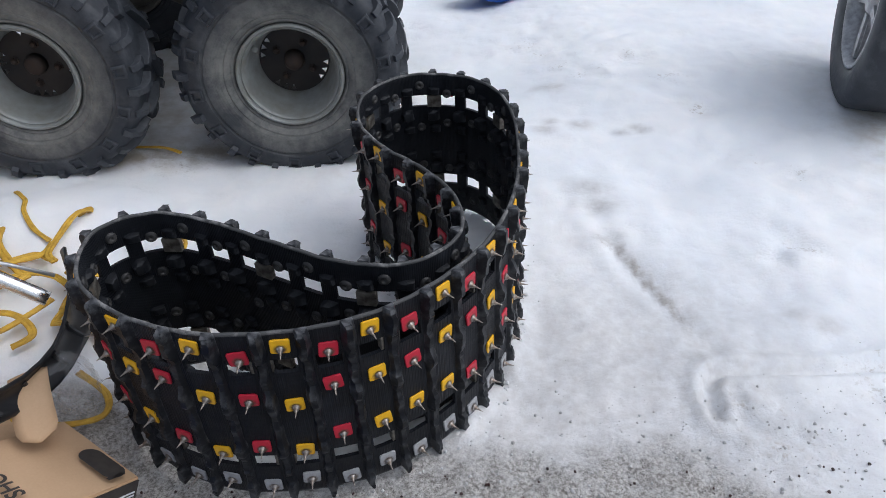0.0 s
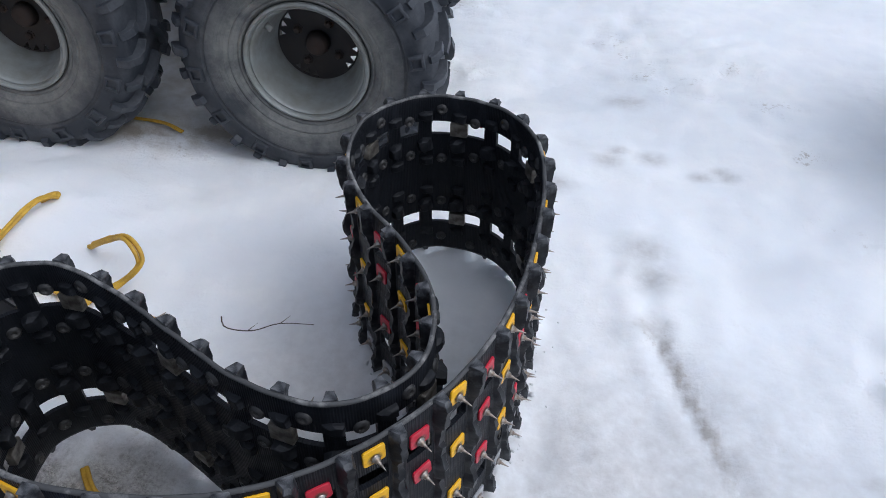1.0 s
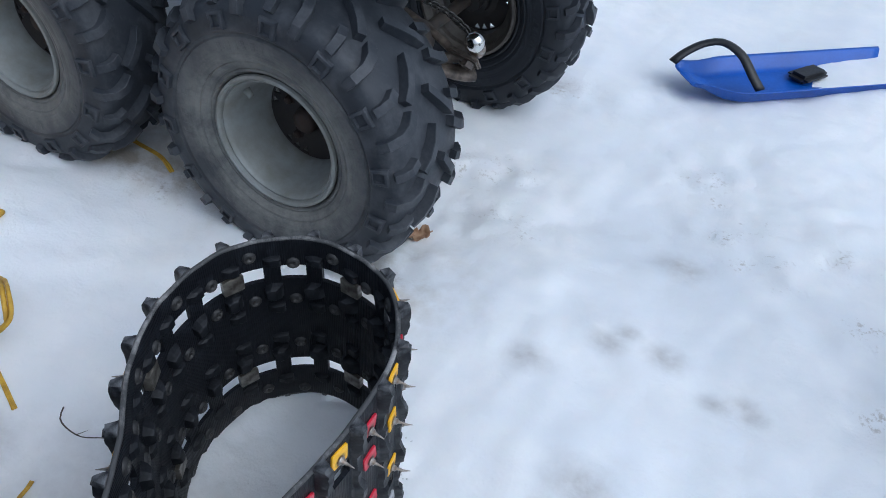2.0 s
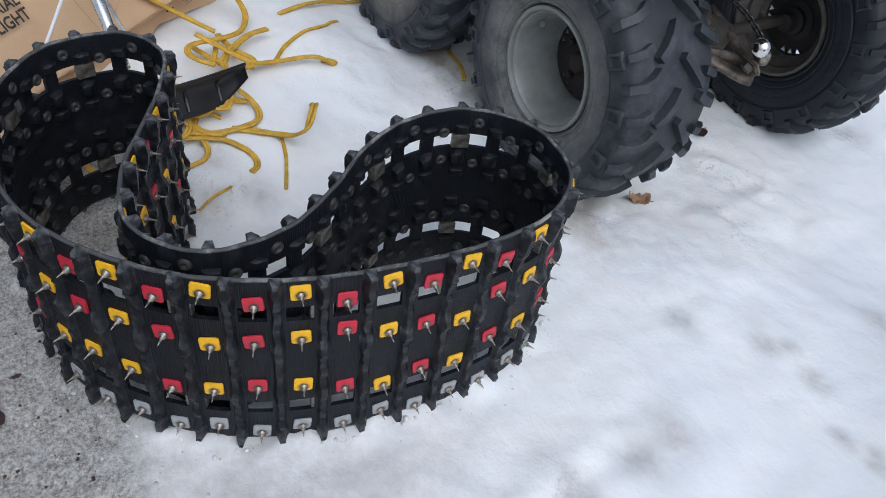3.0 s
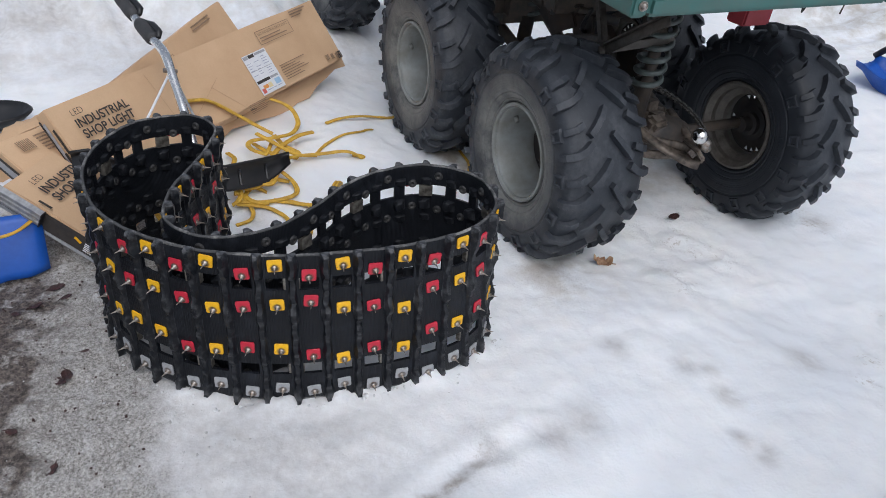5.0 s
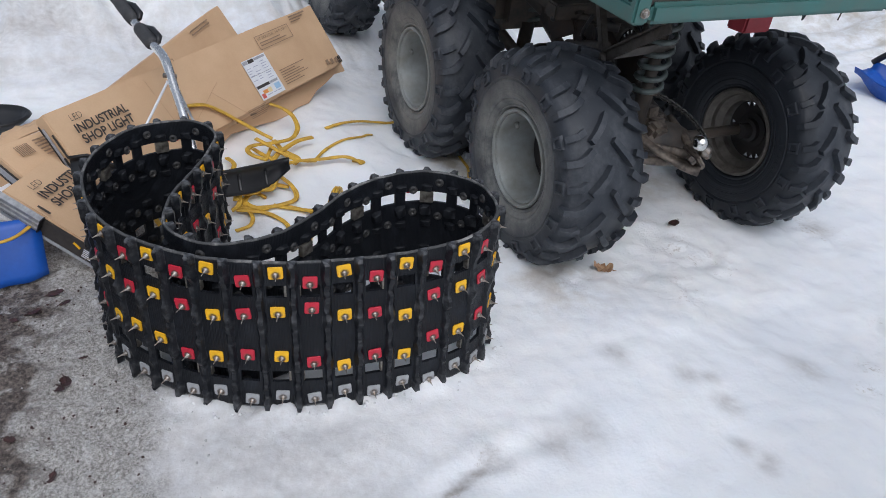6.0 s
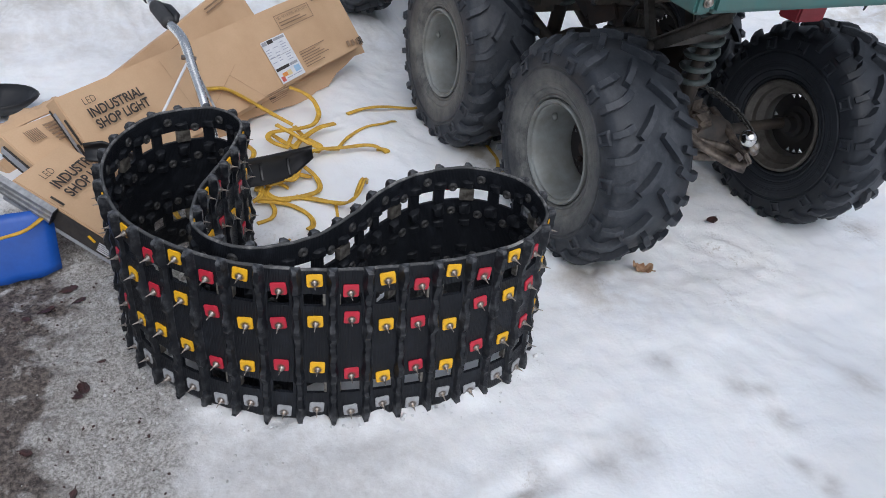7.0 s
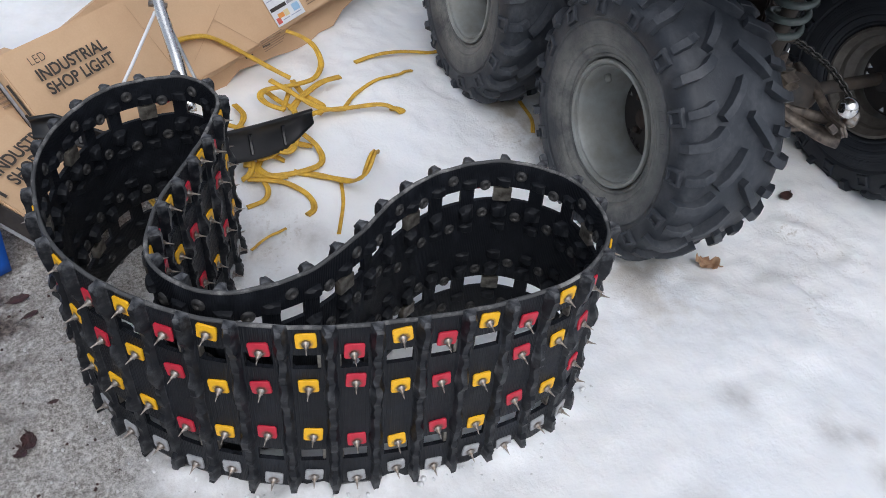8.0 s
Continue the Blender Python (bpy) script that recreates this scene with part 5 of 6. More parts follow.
# ---- snow pusher with a bent tube handle ----
def build_pusher():
    tool = thing("snow_pusher", "black plastic snow pusher with bent metal tube handle", "snow shovel")
    # the blade: a C-shaped section swept along its width
    bm = bmesh.new()
    spine = curve_points([(-0.662, 0.900, 0.262), (-0.664, 0.950, 0.262), (-0.645, 1.060, 0.205), (-0.640, 1.180, 0.178), (-0.685, 1.340, 0.165), (-0.765, 1.505, 0.145)], 15)
    rows = []
    for i in range(15):
        f = i / 14
        top = Vector(spine[i])
        tall = (0.052 + 0.023 * ease(f, 0.45, 0.7)) * (1 - 0.25 * ease(0.5 - f, 0.40, 0.5)) * (1 - 0.55 * ease(f, 0.86, 1.0))
        rows.append([top + Vector((0.035 * (1 - g) * tall / 0.1 - 0.018 * math.sin(math.pi * g), 0, -tall * (1 - g))) for g in (k / 9 for k in range(10))])
    grid = [[bm.verts.new(p) for p in r] for r in rows]
    for p, q in zip(grid, grid[1:]):
        for j in range(9):
            bm.faces.new((p[j], p[j + 1], q[j + 1], q[j]))
    blade = part("blade", bm, BLACK_PLASTIC, tool, "scratched black plastic blade", smooth=True)
    thick = blade.modifiers.new("thickness", "SOLIDIFY")
    thick.thickness, thick.offset = 0.006, 0
    for i in (2, 4, 6, 8, 10, 12):
        bm = bmesh.new()
        add_rod(bm, [r + Vector((0.004, 0, 0.003)) for r in rows[i][1:7]], 0.005, 6)
        part("rib", bm, BLACK_PLASTIC, blade)
    bm = bmesh.new()
    add_rod(bm, curve_points([(-0.648, 1.216, 0.244), (-0.735, 1.208, 0.316), (-0.820, 1.197, 0.373), (-0.885, 1.189, 0.418), (-0.925, 1.182, 0.437), (-0.965, 1.171, 0.446), (-1.03, 1.152, 0.457), (-1.20, 1.105, 0.495), (-1.45, 1.036, 0.563)], 48), 0.0135, 14)
    part("handle_tube", bm, SATIN_TUBE, tool, "bright bent metal tube", smooth=True)
    bm = bmesh.new()
    add_rod(bm, [(-0.852, 1.184, 0.390), (-0.76, 1.114, 0.310), (-0.700, 1.066, 0.258)], 0.0036, 8)
    part("brace_rod", bm, PAPER, tool, "thin pale brace rod", smooth=True)
    bm = bmesh.new()
    add_rod(bm, [(-0.852, 1.196, 0.392), (-0.70, 1.232, 0.312), (-0.640, 1.250, 0.270)], 0.0036, 8)
    part("brace_rod", bm, ALUMINIUM, tool, "thin steel brace rod", smooth=True)
    bm = bmesh.new()
    add_rod(bm, [(-0.862, 1.172, 0.402), (-0.850, 1.208, 0.398)], 0.0075, 8)
    part("joint_bolt", bm, STEEL, tool, "steel joint bolt", smooth=True)
    for p, q in (((-1.000, 1.160, 0.452), (-1.105, 1.131, 0.474)), ((-1.150, 1.119, 0.484), (-1.46, 1.033, 0.566))):
        bm = bmesh.new()
        line = curve_points([p, tuple((u + v) / 2 for u, v in zip(p, q)), q], 11)
        add_rod(bm, line, [0.0185, 0.0215, 0.0205, 0.0220, 0.0205, 0.0220, 0.0205, 0.0220, 0.0205, 0.0215, 0.0185], 14)
        part("grip", bm, FOAM, tool, "dark foam grip", smooth=True)
        # a black clamp lever folded along the grip
        a, way = Vector(p), Vector(q) - Vector(p)
        way *= min(1.0, 0.11 / way.length)
        off = Vector((0.006, 0.024, 0.010))
        bm = bmesh.new()
        add_rod(bm, [a + off * 0.7, a + way * 0.25 + off * 1.15, a + way * 0.7 + off * 1.1, a + way * 1.02 + off * 0.6], [0.007, 0.011, 0.011, 0.006], 8)
        part("clamp_lever", bm, BLACK_PLASTIC, tool, "black plastic clamp lever", smooth=True)


build_pusher()


# ---- blue scoop under the cartons ----
def build_scoop():
    bm = bmesh.new()
    rows = []
    for i in range(17):
        f = i / 16
        y = 0.430 + 0.380 * f
        edge = 0.03 * ease(abs(f - 0.5), 0.38, 0.5)
        ridge = 0.012 * math.exp(-((f - 0.66) / 0.05) ** 2) + 0.012 * math.exp(-((f - 0.25) / 0.05) ** 2)
        rows.append([bm.verts.new((-0.474 - 0.010 * f - 0.035 * g - 0.03 * g * g + ridge * (1 - 0.4 * g) - 0.5 * edge, y, 0.003 + 0.3 * edge * (1 - g) + 0.150 * g)) for g in (k / 8 for k in range(9))])
    for p, q in zip(rows, rows[1:]):
        for j in range(8):
            bm.faces.new((p[j], p[j + 1], q[j + 1], q[j]))
    ob = part("snow_scoop", bm, BLUE, smooth=True)
    thick = ob.modifiers.new("thickness", "SOLIDIFY")
    thick.thickness = 0.005
    tagged(ob, "bright blue plastic snow scoop half under cardboard cartons", "snow shovel")


build_scoop()


# ---- yellow cord in loose coils on the snow ----
def build_cord(points, lifted=0.0, radius=0.0082, label="loose loop of flat yellow cord lying on snow"):
    line = curve_points(points, 14 * len(points))
    line = [(x, y, max(z + lifted, ground_height(x, y) + 0.004)) for x, y, z in line]
    bm = bmesh.new()
    # two strands side by side make the flat cord
    for side in (-1, 1):
        strand, worn = [], []
        for k, p in enumerate(line):
            way = Vector(line[min(k + 1, len(line) - 1)]) - Vector(line[max(k - 1, 0)])
            off = Vector((way.y, -way.x, 0.0))
            if off.length > 1e-6:
                off.normalize()
            wide = radius * (0.92 + 0.16 * noise.noise(Vector(p) * 30))
            strand.append(Vector(p) + off * wide * 0.46 * side)
            worn.append(wide * 0.60)
        add_rod(bm, strand, worn, 7, flat=0.72)
    tagged(part("yellow_cord", bm, ROPE, smooth=True), label, "cord", "yellow cords")


build_cord([(-0.800, 1.503, 0.108), (-0.837, 1.549, 0.096), (-0.845, 1.624, 0.090), (-0.837, 1.700, 0.094), (-0.826, 1.740, 0.082), (-0.832, 1.766, 0.045), (-0.850, 1.735, 0.030)], radius=0.0090, label="flat yellow cord in a wide loop on the snow")
build_cord([(-0.945, 1.434, 0.142), (-0.907, 1.472, 0.128), (-0.880, 1.501, 0.114), (-0.858, 1.533, 0.100), (-0.851, 1.567, 0.089), (-0.856, 1.611, 0.082)], radius=0.0090, label="yellow cord running out from under a carton")
build_cord([(-1.171, 1.524, 0.172), (-1.153, 1.565, 0.158), (-1.121, 1.590, 0.144), (-1.078, 1.597, 0.130), (-1.042, 1.592, 0.116), (-0.979, 1.556, 0.115), (-0.942, 1.488, 0.122), (-0.919, 1.421, 0.130), (-0.894, 1.398, 0.126), (-0.859, 1.412, 0.120), (-0.830, 1.448, 0.115)], radius=0.0088, label="loose loop of flat yellow cord lying on snow")
build_cord([(-0.975, 1.630, 0.114), (-0.957, 1.573, 0.113), (-0.903, 1.508, 0.108), (-0.883, 1.490, 0.105), (-0.855, 1.469, 0.099)], radius=0.0105, label="flat yellow cord with a cut end on snow")
build_cord([(-0.941, 1.484, 0.112), (-0.905, 1.469, 0.108), (-0.864, 1.449, 0.101)], radius=0.007, label="short stretch of yellow cord under another")
build_cord([(-0.866, 1.616, 0.084), (-0.921, 1.661, 0.088), (-0.974, 1.732, 0.092), (-0.999, 1.791, 0.087), (-1.068, 1.872, 0.058)], radius=0.0065, label="yellow cord sinking into the snow at one end")
build_cord([(-1.097, 1.706, 0.091), (-1.121, 1.770, 0.094), (-1.159, 1.841, 0.080), (-1.205, 1.930, 0.051), (-1.214, 2.019, 0.030)], radius=0.0088, label="half buried yellow cord running under a tyre")
build_cord([(-0.750, 1.467, 0.096), (-0.725, 1.499, 0.070), (-0.688, 1.508, 0.052), (-0.662, 1.491, 0.046), (-0.651, 1.440, 0.043), (-0.645, 1.381, 0.047), (-0.655, 1.320, 0.054)], radius=0.0086, label="loose loop of flat yellow cord lying on snow")
build_cord([(-0.746, 1.458, 0.096), (-0.723, 1.439, 0.080), (-0.710, 1.408, 0.072), (-0.709, 1.375, 0.066), (-0.690, 1.355, 0.062), (-0.658, 1.345, 0.055), (-0.648, 1.366, 0.042), (-0.643, 1.412, 0.042)], radius=0.0086, label="loose loop of flat yellow cord lying on snow")
build_cord([(-0.659, 1.430, 0.037), (-0.643, 1.470, 0.037), (-0.621, 1.518, 0.032), (-0.575, 1.555, 0.048), (-0.537, 1.574, 0.090), (-0.571, 1.604, 0.117), (-0.630, 1.630, 0.085), (-0.695, 1.650, 0.040)], radius=0.0105, label="flat yellow cord with a raised cut end")
build_cord([(-0.614, 1.536, 0.026), (-0.554, 1.526, 0.010), (-0.506, 1.510, 0.003), (-0.443, 1.486, -0.003)], radius=0.0048, label="muddy yellow cord half sunk in snow")
build_cord([(-0.640, 1.316, 0.051), (-0.631, 1.389, 0.039), (-0.602, 1.430, 0.029), (-0.569, 1.451, 0.020), (-0.534, 1.450, 0.014), (-0.513, 1.430, 0.008)], radius=0.0083, label="yellow cord curving away over the snow")
build_cord([(-0.640, 1.351, 0.046), (-0.613, 1.359, 0.031), (-0.586, 1.343, 0.023), (-0.574, 1.302, 0.019)], radius=0.0068, label="bent tail of yellow cord on the snow")
build_cord([(-0.747, 1.378, 0.076), (-0.747, 1.427, 0.076), (-0.732, 1.452, 0.072), (-0.729, 1.484, 0.061)], radius=0.006, label="yellow cord passing under a black blade")
build_cord([(-0.744, 1.327, 0.085), (-0.700, 1.333, 0.079), (-0.660, 1.332, 0.070), (-0.643, 1.322, 0.062), (-0.641, 1.304, 0.051)], radius=0.0088, label="yellow cord in a tangled bundle beside the track")
build_cord([(-0.724, 1.346, 0.090), (-0.703, 1.369, 0.085), (-0.693, 1.392, 0.078), (-0.678, 1.359, 0.079), (-0.693, 1.337, 0.083)], radius=0.0088, label="yellow cord in a tangled bundle beside the track")
build_cord([(-0.710, 1.324, 0.067), (-0.678, 1.344, 0.059), (-0.648, 1.363, 0.053), (-0.642, 1.400, 0.041)], radius=0.0088, label="yellow cord in a tangled bundle beside the track")
build_cord([(-0.739, 1.331, 0.084), (-0.736, 1.378, 0.083), (-0.742, 1.440, 0.074), (-0.732, 1.494, 0.060)], radius=0.0085, label="yellow cord in a tangled bundle beside the track")
build_cord([(-0.723, 1.327, 0.080), (-0.710, 1.366, 0.072), (-0.703, 1.400, 0.060), (-0.698, 1.417, 0.049)], radius=0.0085, label="yellow cord in a tangled bundle beside the track")
build_cord([(-0.657, 1.321, 0.075), (-0.694, 1.338, 0.083), (-0.702, 1.380, 0.085), (-0.689, 1.428, 0.082), (-0.728, 1.453, 0.091), (-0.763, 1.478, 0.100)], radius=0.0105, label="twisted thick yellow cord at the blade's tip")
build_cord([(-0.439, 1.287, 0.002), (-0.454, 1.307, 0.001), (-0.472, 1.346, 0.002), (-0.485, 1.374, 0.002)], radius=0.0040, label="dirty yellow cord frozen into ice")
build_cord([(-0.274, 1.313, 0.002), (-0.284, 1.352, 0.001), (-0.293, 1.389, 0.002), (-0.301, 1.412, 0.001)], radius=0.0040, label="dirty yellow cord frozen into ice")
build_cord([(-0.960, 1.215, 0.262), (-1.008, 1.241, 0.248), (-1.038, 1.295, 0.235), (-1.048, 1.347, 0.203), (-1.045, 1.401, 0.165), (-1.030, 1.456, 0.130), (-1.015, 1.500, 0.105)], radius=0.0110, label="yellow cord draped over a carton onto snow")
build_cord([(-0.66, 1.22, 0.05), (-0.59, 1.17, 0.04), (-0.585, 1.12, 0.035), (-0.66, 1.09, 0.05), (-0.74, 1.10, 0.06)], radius=0.007, label="dirty yellow cord looped beside the track")
for strand in ([(-0.96, 1.425, 0.10), (-0.903, 1.448, 0.10), (-0.853, 1.474, 0.10), (-0.788, 1.461, 0.10), (-0.740, 1.430, 0.09)], [(-0.93, 1.335, 0.09), (-0.857, 1.347, 0.10), (-0.801, 1.328, 0.10), (-0.765, 1.290, 0.09), (-0.80, 1.265, 0.08)],
               [(-0.90, 1.285, 0.08), (-0.833, 1.296, 0.095), (-0.791, 1.336, 0.10), (-0.760, 1.385, 0.10)], [(-0.99, 1.50, 0.11), (-0.922, 1.518, 0.10), (-0.875, 1.556, 0.09), (-0.83, 1.535, 0.09)]):
    build_cord(strand, radius=0.0083, label="yellow cord in a tangled bundle behind the blade")
build_cord([(-0.95, 2.15, 0.035), (-0.857, 2.136, 0.035), (-0.759, 2.126, 0.035), (-0.700, 2.104, 0.028)], radius=0.006, label="yellow cord running between two tyres")
build_cord([(-0.43, 0.62, 0.13), (-0.46, 0.69, 0.135), (-0.49, 0.755, 0.135), (-0.55, 0.80, 0.14)], radius=0.006, label="yellow cord hanging across the blue scoop")
build_cord([(-0.30, 1.10, 0.01), (-0.36, 1.13, 0.012), (-0.42, 1.14, 0.012), (-0.46, 1.18, 0.012)], radius=0.007, label="yellow cord end lying inside the track loop")


# ---- blue sleds ----
def build_sled(m, label):
    sled = thing("plastic_sled", label, "sled", m, "blue sleds")
    bm = bmesh.new()
    rows = []
    for i in range(25):
        f = i / 24
        x = 0.95 * f
        nose = (1 - ease(f, 0.0, 0.22))
        half = 0.165 * (0.62 + 0.38 * ease(f, 0.0, 0.25))
        section = [(-1.0, 0.105), (-0.98, 0.115), (-0.90, 0.10), (-0.80, 0.015), (-0.55, 0.0), (-0.42, 0.014), (-0.30, 0.0), (0.0, 0.004), (0.30, 0.0), (0.42, 0.014), (0.55, 0.0), (0.80, 0.015), (0.90, 0.10), (0.98, 0.115), (1.0, 0.105)]
        rows.append([bm.verts.new((x, y * half, 0.7 * z + 0.085 * nose * nose * (1 - z / 0.2) + 0.004)) for y, z in section])
    for p, q in zip(rows, rows[1:]):
        for j in range(len(p) - 1):
            bm.faces.new((p[j], q[j], q[j + 1], p[j + 1]))
    tray = part("tray", bm, BLUE, sled, "bright blue plastic tray", smooth=True)
    thick = tray.modifiers.new("thickness", "SOLIDIFY")
    thick.thickness = 0.005
    bm = bmesh.new()
    add_rod(bm, curve_points([(-0.01, 0.10, 0.11), (0.04, 0.11, 0.16), (0.11, 0.11, 0.205), (0.17, 0.08, 0.225), (0.21, 0.0, 0.20), (0.23, -0.08, 0.13), (0.25, -0.13, 0.075)], 22), 0.020, 10, flat=0.8)
    part("pull_bar", bm, BLACK_PLASTIC, sled, "black plastic pull bar", smooth=True)
    bm = bmesh.new()
    add_block(bm, (0.16, 0.10, 0.05), pose(0.55, 0.02, 0.035, 0, 0, 20), 0.02)
    part("seat_pad", bm, BLACK_PLASTIC, sled)
    return sled


build_sled(pose(0.175, 3.315, -0.016, 0, 0, 44) @ Matrix.Diagonal((0.82, 0.72, 0.55, 1)), "blue plastic sled with black pull bar on the snow")
build_sled(pose(-1.15, 4.42, 0.02, 0, -1, 14), "blue plastic sled with a raised nose near a snowbank")


# ---- the wheel of another vehicle ----
def build_car_wheel(m):
    wheel = thing("car_wheel", "dusty car wheel with a pale alloy rim standing on slush", "wheel", m)
    bm = bmesh.new()
    half = [(0.205, -0.085), (0.215, -0.098), (0.24, -0.105), (0.29, -0.108), (0.312, -0.098), (0.322, -0.080), (0.326, -0.03)]
    profile = half + [(0.327, 0.0)] + [(r, -w) for r, w in half[::-1]]
    add_lathe(bm, profile, 64)
    part("tyre", bm, TYRE_RUBBER, wheel, "road worn black tyre", smooth=True)
    bm = bmesh.new()
    add_lathe(bm, [(0.207, -0.084), (0.209, -0.096), (0.198, -0.097), (0.190, -0.080), (0.182, -0.05), (0.180, 0.08), (0.205, 0.09)], 48)
    rim = part("rim", bm, ALUMINIUM, wheel, "pale alloy rim", smooth=True)
    for k in range(5):
        bm = bmesh.new()
        add_block(bm, (0.15, 0.03, 0.045), pose(0.118, -0.06, 0), 0.008)
        part("spoke", bm, ALUMINIUM, rim, at=pose(0, 0, 0, 0, 72 * k + 20, 0))
    bm = bmesh.new()
    add_lathe(bm, [(0.0, -0.085), (0.04, -0.080), (0.055, -0.06), (0.055, 0.03)], 24)
    part("hub_cap", bm, ALUMINIUM, wheel, smooth=True)
    bm = bmesh.new()
    add_lathe(bm, [(0.0, 0.0), (0.15, 0.0), (0.15, 0.015), (0.0, 0.015)], 32)
    part("brake_disc", bm, HUB_IRON, wheel)


build_car_wheel(pose(1.405, 2.36, 0.30, 0, 0, -107))


# ---- small litter ----
def build_leaf(x, y, size, material, label, seed, up=0.004, curl=0.16):
    """A withered leaf: a notched outline about a midrib, its rim curled up unevenly."""
    rnd = random.Random(seed)
    bm = bmesh.new()
    count = 22
    bend, tilt = rnd.uniform(0.4, 1.0), rnd.uniform(-12, 12)

    def lift_of(u, v):
        return size * (curl * (bend * v * v + 0.7 * u * u) - 0.05 * abs(math.sin(9 * u)) * (1 - abs(v)))

    rings = []
    for f in (0.35, 0.7, 1.0):
        ring = []
        for k in range(count):
            a = 2 * math.pi * k / count
            r = f * (0.80 + 0.16 * math.cos(2 * a) + f * f * (0.045 * math.cos(5 * a + seed) + rnd.uniform(-0.035, 0.035)))
            u, v = r * math.cos(a), 0.82 * r * math.sin(a)
            ring.append(bm.verts.new((size * u, size * v, lift_of(u, v) + (size * curl * rnd.uniform(-0.15, 0.7) if f == 1.0 else 0.0))))
        rings.append(ring)
    centre = bm.verts.new((0, 0, 0))
    for k in range(count):
        q = (k + 1) % count
        bm.faces.new((centre, rings[0][k], rings[0][q]))
        for p, o in zip(rings, rings[1:]):
            bm.faces.new((p[k], o[k], o[q], p[q]))
    # the stalk
    add_rod(bm, [(0.7 * size, 0, lift_of(0.7, 0)), (1.05 * size, 0.05 * size, 0.10 * size), (1.3 * size, 0.16 * size, 0.06 * size)], 0.022 * size, 5)
    ob = part("leaf", bm, material, at=pose(x, y, ground_height(x, y) + up, tilt, rnd.uniform(-12, 12), rnd.uniform(0, 360)))
    thick = ob.modifiers.new("thickness", "SOLIDIFY")
    thick.thickness = 0.0010
    tagged(ob, label, "leaf", "fallen leaves")


build_leaf(-0.129, 2.290, 0.030, LEAF, "curled dry brown leaf on the snow", 3, 0.005, 0.60)
build_leaf(-0.312, 2.685, 0.026, DARK_LEAF, "small dark red leaf on the snow", 5)
for k, (x, y, r) in enumerate(((-0.048, 0.856, 0.021), (-0.028, 0.842, 0.019), (-0.413, 0.826, 0.020), (-0.341, 0.78, 0.018), (-0.358, 0.849, 0.015), (-0.31, 0.739, 0.012), (0.228, 0.836, 0.014), (-0.122, 0.893, 0.008), (0.106, 0.759, 0.013))):
    build_leaf(x, y, r, DARK_LEAF, "dark wet leaf frozen into gritty ice", 20 + k)


def build_twig(points, radius, label):
    bm = bmesh.new()
    line = curve_points(points, 20)
    line = [(x, y, max(z, ground_height(x, y) + radius)) for x, y, z in line]
    add_rod(bm, line, [radius * (1 - 0.6 * k / 19) for k in range(20)], 6)
    for k in (7, 13):
        p = Vector(line[k])
        add_rod(bm, [p, p + Vector((0.018, 0.012, 0.012))], [radius * 0.6, radius * 0.2], 5)
    tagged(part("twig", bm, TWIG, smooth=True), label, "twig", "twigs")


build_twig([(-0.37, 1.53, 0.012), (-0.355, 1.51, 0.006), (-0.30, 1.505, 0.012), (-0.25, 1.525, 0.02), (-0.19, 1.545, 0.006)], 0.0015, "thin bare twig lying on the snow")
build_twig([(-2.10, 5.05, 0.2), (-1.95, 5.2, 0.3), (-1.80, 5.25, 0.28)], 0.006, "bare twig poking out of a snowbank")
build_twig([(-2.0, 5.15, 0.1), (-1.97, 5.17, 0.3), (-1.95, 5.2, 0.42)], 0.005, "bare twig poking out of a snowbank")


def build_bag():
    bm = bmesh.new()
    bmesh.ops.create_icosphere(bm, subdivisions=4, radius=1.0)
    for v in bm.verts:
        d = v.co.normalized()
        r = 1 + 0.45 * noise.noise(d * 2.2) + 0.45 * abs(noise.noise(d * 4.5)) + 0.12 * abs(noise.noise(d * 13))
        v.co = Vector((d.x * 0.034 * r, d.y * 0.045 * r, d.z * 0.066 * r))
    n = Nodes("clear_film")
    n.set(Base_Color=rgb(0.8, 0.82, 0.84), Roughness=0.06, Alpha=0.14, Specular_IOR_Level=1.0)
    tagged(part("plastic_bag", bm, n.mat, smooth=True, at=pose(-0.632, 1.155, 0.085, 12, -14, 20)), "crumpled clear plastic bag beside the track", "plastic bag")


build_bag()


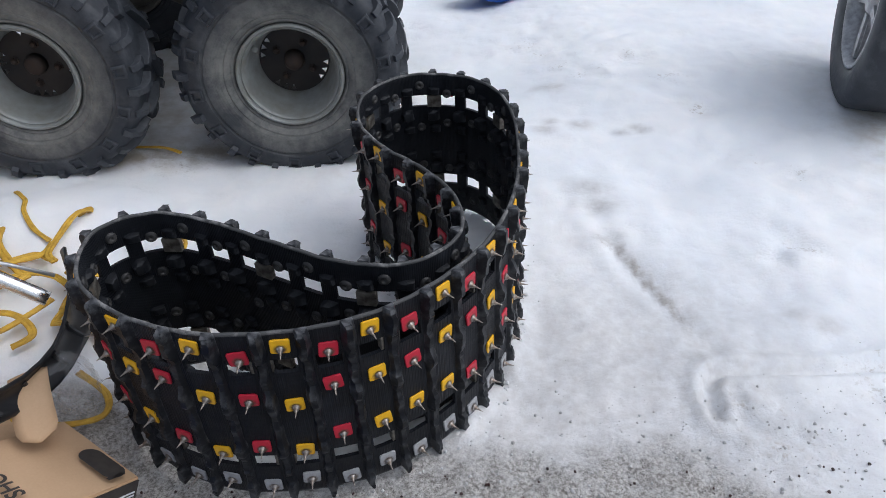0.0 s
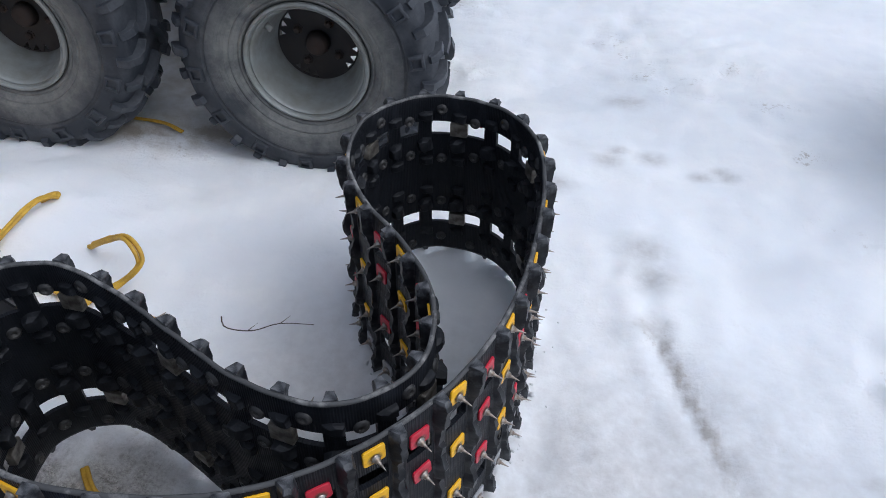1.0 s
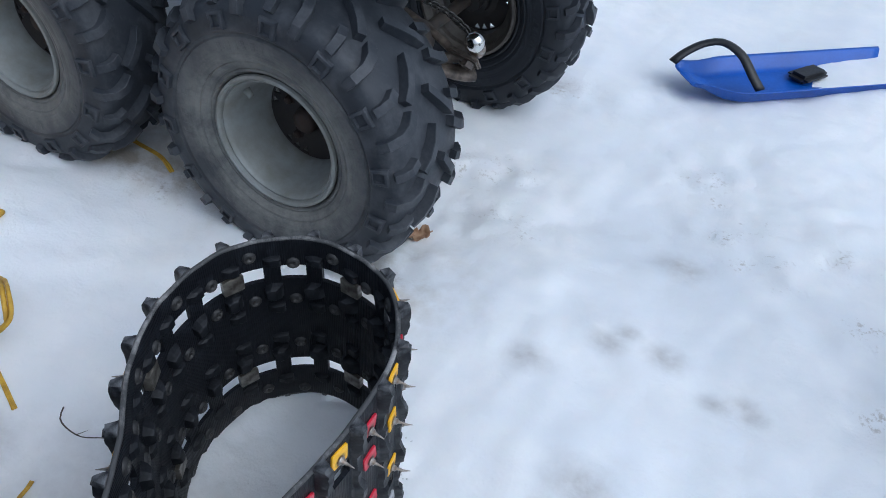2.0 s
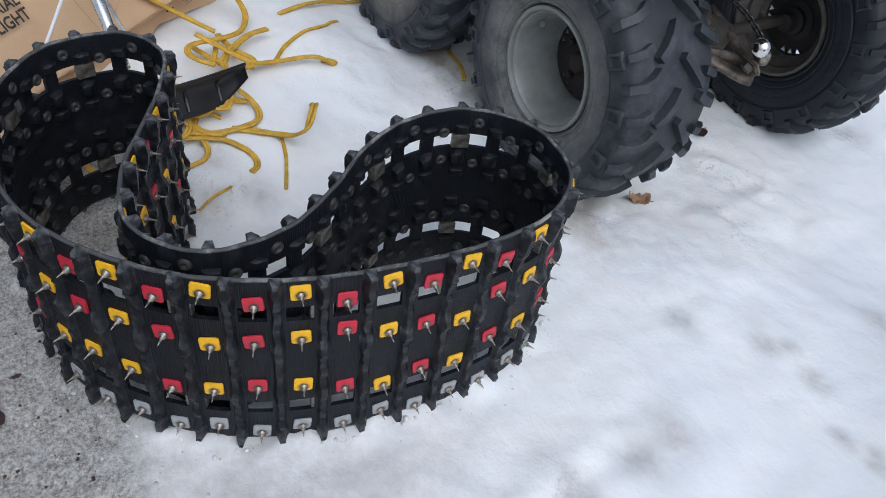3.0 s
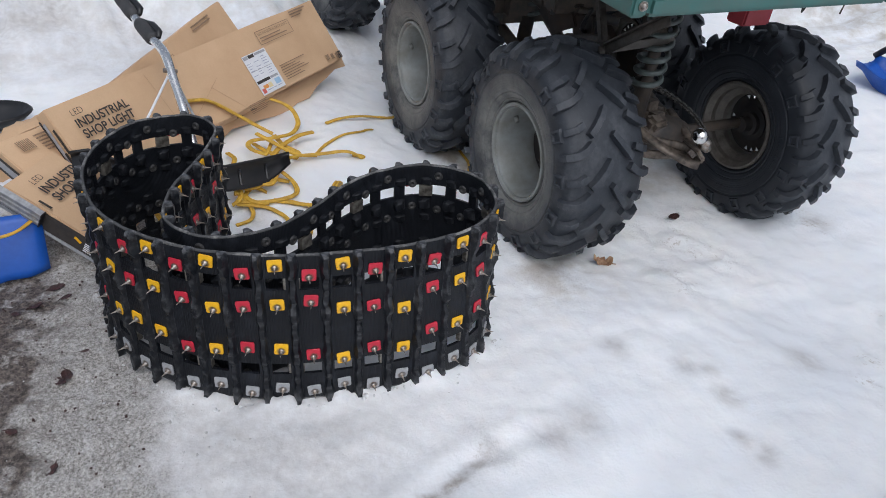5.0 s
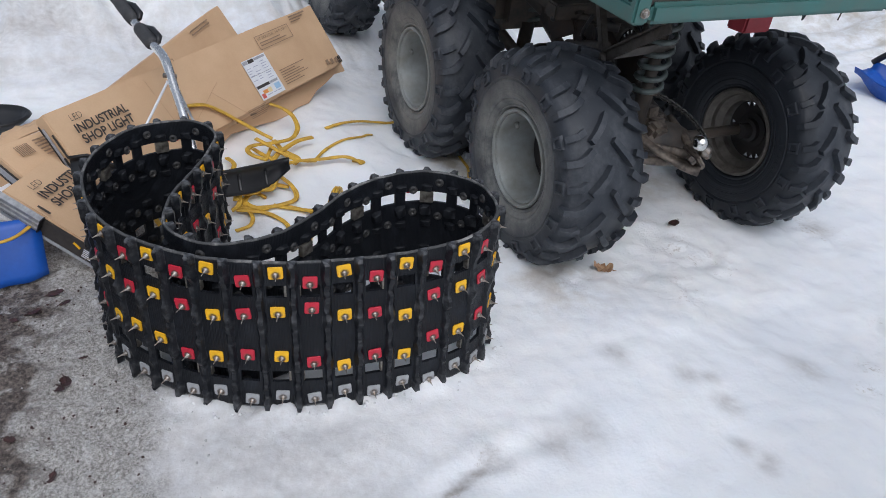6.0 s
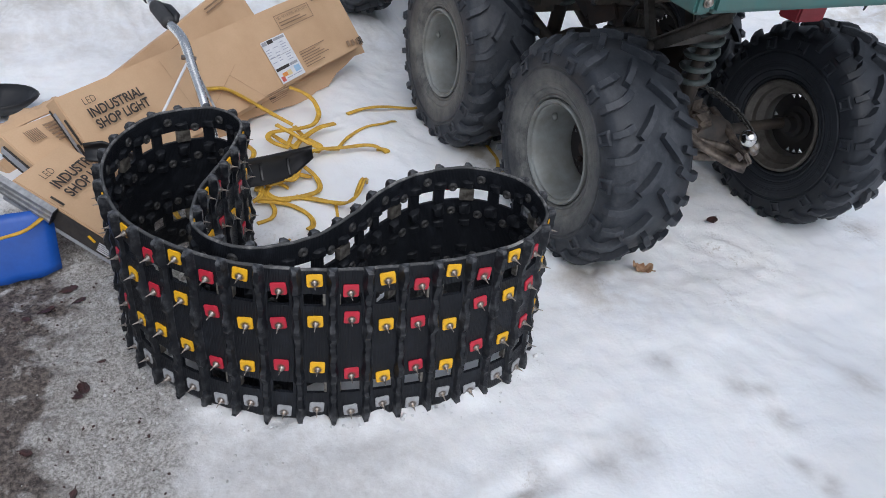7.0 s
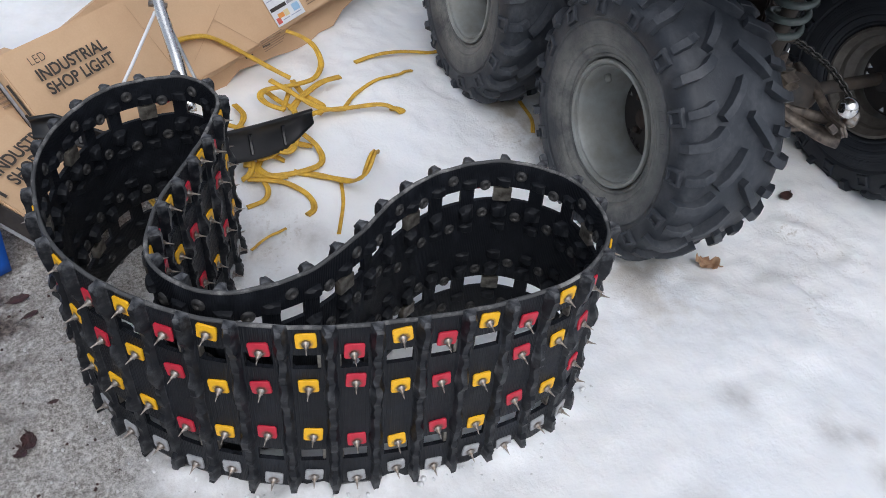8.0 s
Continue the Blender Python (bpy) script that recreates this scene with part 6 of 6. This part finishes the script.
def build_grit():
    """Loose gravel and ice crumbs over the worn strip of ground."""
    rnd = random.Random(9)
    for name, count, material, label, small, large in (("gravel", 700, DARK_LEAF, "scattered dark gravel and grit frozen into ice", 0.0008, 0.0034), ("ice_crumbs", 900, SNOW_CLOD, "loose crumbs of grey ice and snow", 0.0008, 0.0036)):
        bm = bmesh.new()
        for _ in range(count):
            if name == "gravel":
                x, y = rnd.uniform(-0.5, 1.1), rnd.uniform(0.45, 1.0)
            else:
                x, y = rnd.uniform(-0.3, 1.1), rnd.gauss(1.0, 0.10)
            r = small + (large - small) * rnd.random() ** 2.5
            m = pose(x, y, ground_height(x, y) + r * 0.3, rnd.uniform(0, 360), rnd.uniform(0, 360), 0)
            made = bmesh.ops.create_icosphere(bm, subdivisions=1, radius=r, matrix=m)["verts"]
            for v in made:
                v.co += Vector((rnd.uniform(-1, 1), rnd.uniform(-1, 1), rnd.uniform(-1, 1))) * r * 0.25
        tagged(part(name, bm, material), label, "gravel" if name == "gravel" else "ice", kind="stuff")
    # lumps of snow pushed up along the foot of the track
    loop = curve_points(LOOP, 400, closed=True)
    bm = bmesh.new()
    for _ in range(340):
        k = rnd.randrange(400)
        p, q = loop[k], loop[(k + 1) % 400]
        way = (q - p) / np.linalg.norm(q - p)
        off = abs(rnd.gauss(0, 0.016)) + 0.012
        x, y = p[0] - way[1] * off, p[1] + way[0] * off
        if x + y < 1.05:
            continue
        r = 0.0012 + 0.0042 * rnd.random() ** 3
        m = pose(x, y, ground_height(x, y) + 0.007 * math.exp(-(off / 0.032) ** 2) + r * 0.2, rnd.uniform(0, 360), rnd.uniform(0, 360), 0)
        for v in bmesh.ops.create_icosphere(bm, subdivisions=1, radius=r, matrix=m)["verts"]:
            v.co += Vector((rnd.uniform(-1, 1), rnd.uniform(-1, 1), rnd.uniform(-1, 1))) * r * 0.3
    tagged(part("snow_lumps", bm, FRESH_CLOD, smooth=True), "small lumps of white snow along the track's foot", "snow", kind="stuff")


SNOW_CLOD = make_plain("snow_clod", rgb(0.55, 0.55, 0.55), rgb(0.40, 0.395, 0.385), 60, 0.6)
FRESH_CLOD = make_plain("fresh_snow_lumps", rgb(0.72, 0.725, 0.735), rgb(0.62, 0.622, 0.63), 40, 0.6)
build_grit()
for k, (x, y, r) in enumerate(((0.055, 1.56, 0.006), (0.065, 1.50, 0.004))):
    bm = bmesh.new()
    bmesh.ops.create_icosphere(bm, subdivisions=2, radius=r)
    for v in bm.verts:
        v.co *= 1 + 0.3 * noise.noise(v.co * 300)
    tagged(part("pebble", bm, DARK_LEAF, at=pose(x, y, ground_height(x, y) + r * 0.5)), "small dark pebble on snow inside the track", "pebble", "pebbles")


# ---- black plastic tray beside the snowbank ----
bm = bmesh.new()
rows = []
for i in range(13):
    a = math.pi * i / 12
    rows.append([bm.verts.new((-1.33 + 0.10 * math.cos(a) * k, 0.66 + 0.13 * math.sin(a) * k - 0.04, 0.09 + 0.06 * k * k)) for k in (0.15, 0.5, 0.8, 1.0)])
for p, q in zip(rows, rows[1:]):
    for j in range(3):
        bm.faces.new((p[j], p[j + 1], q[j + 1], q[j]))
ob = part("plastic_tray", bm, BLACK_PLASTIC, smooth=True)
ob.modifiers.new("thickness", "SOLIDIFY").thickness = 0.01
tagged(ob, "black plastic tray lying against old snow", "tray")
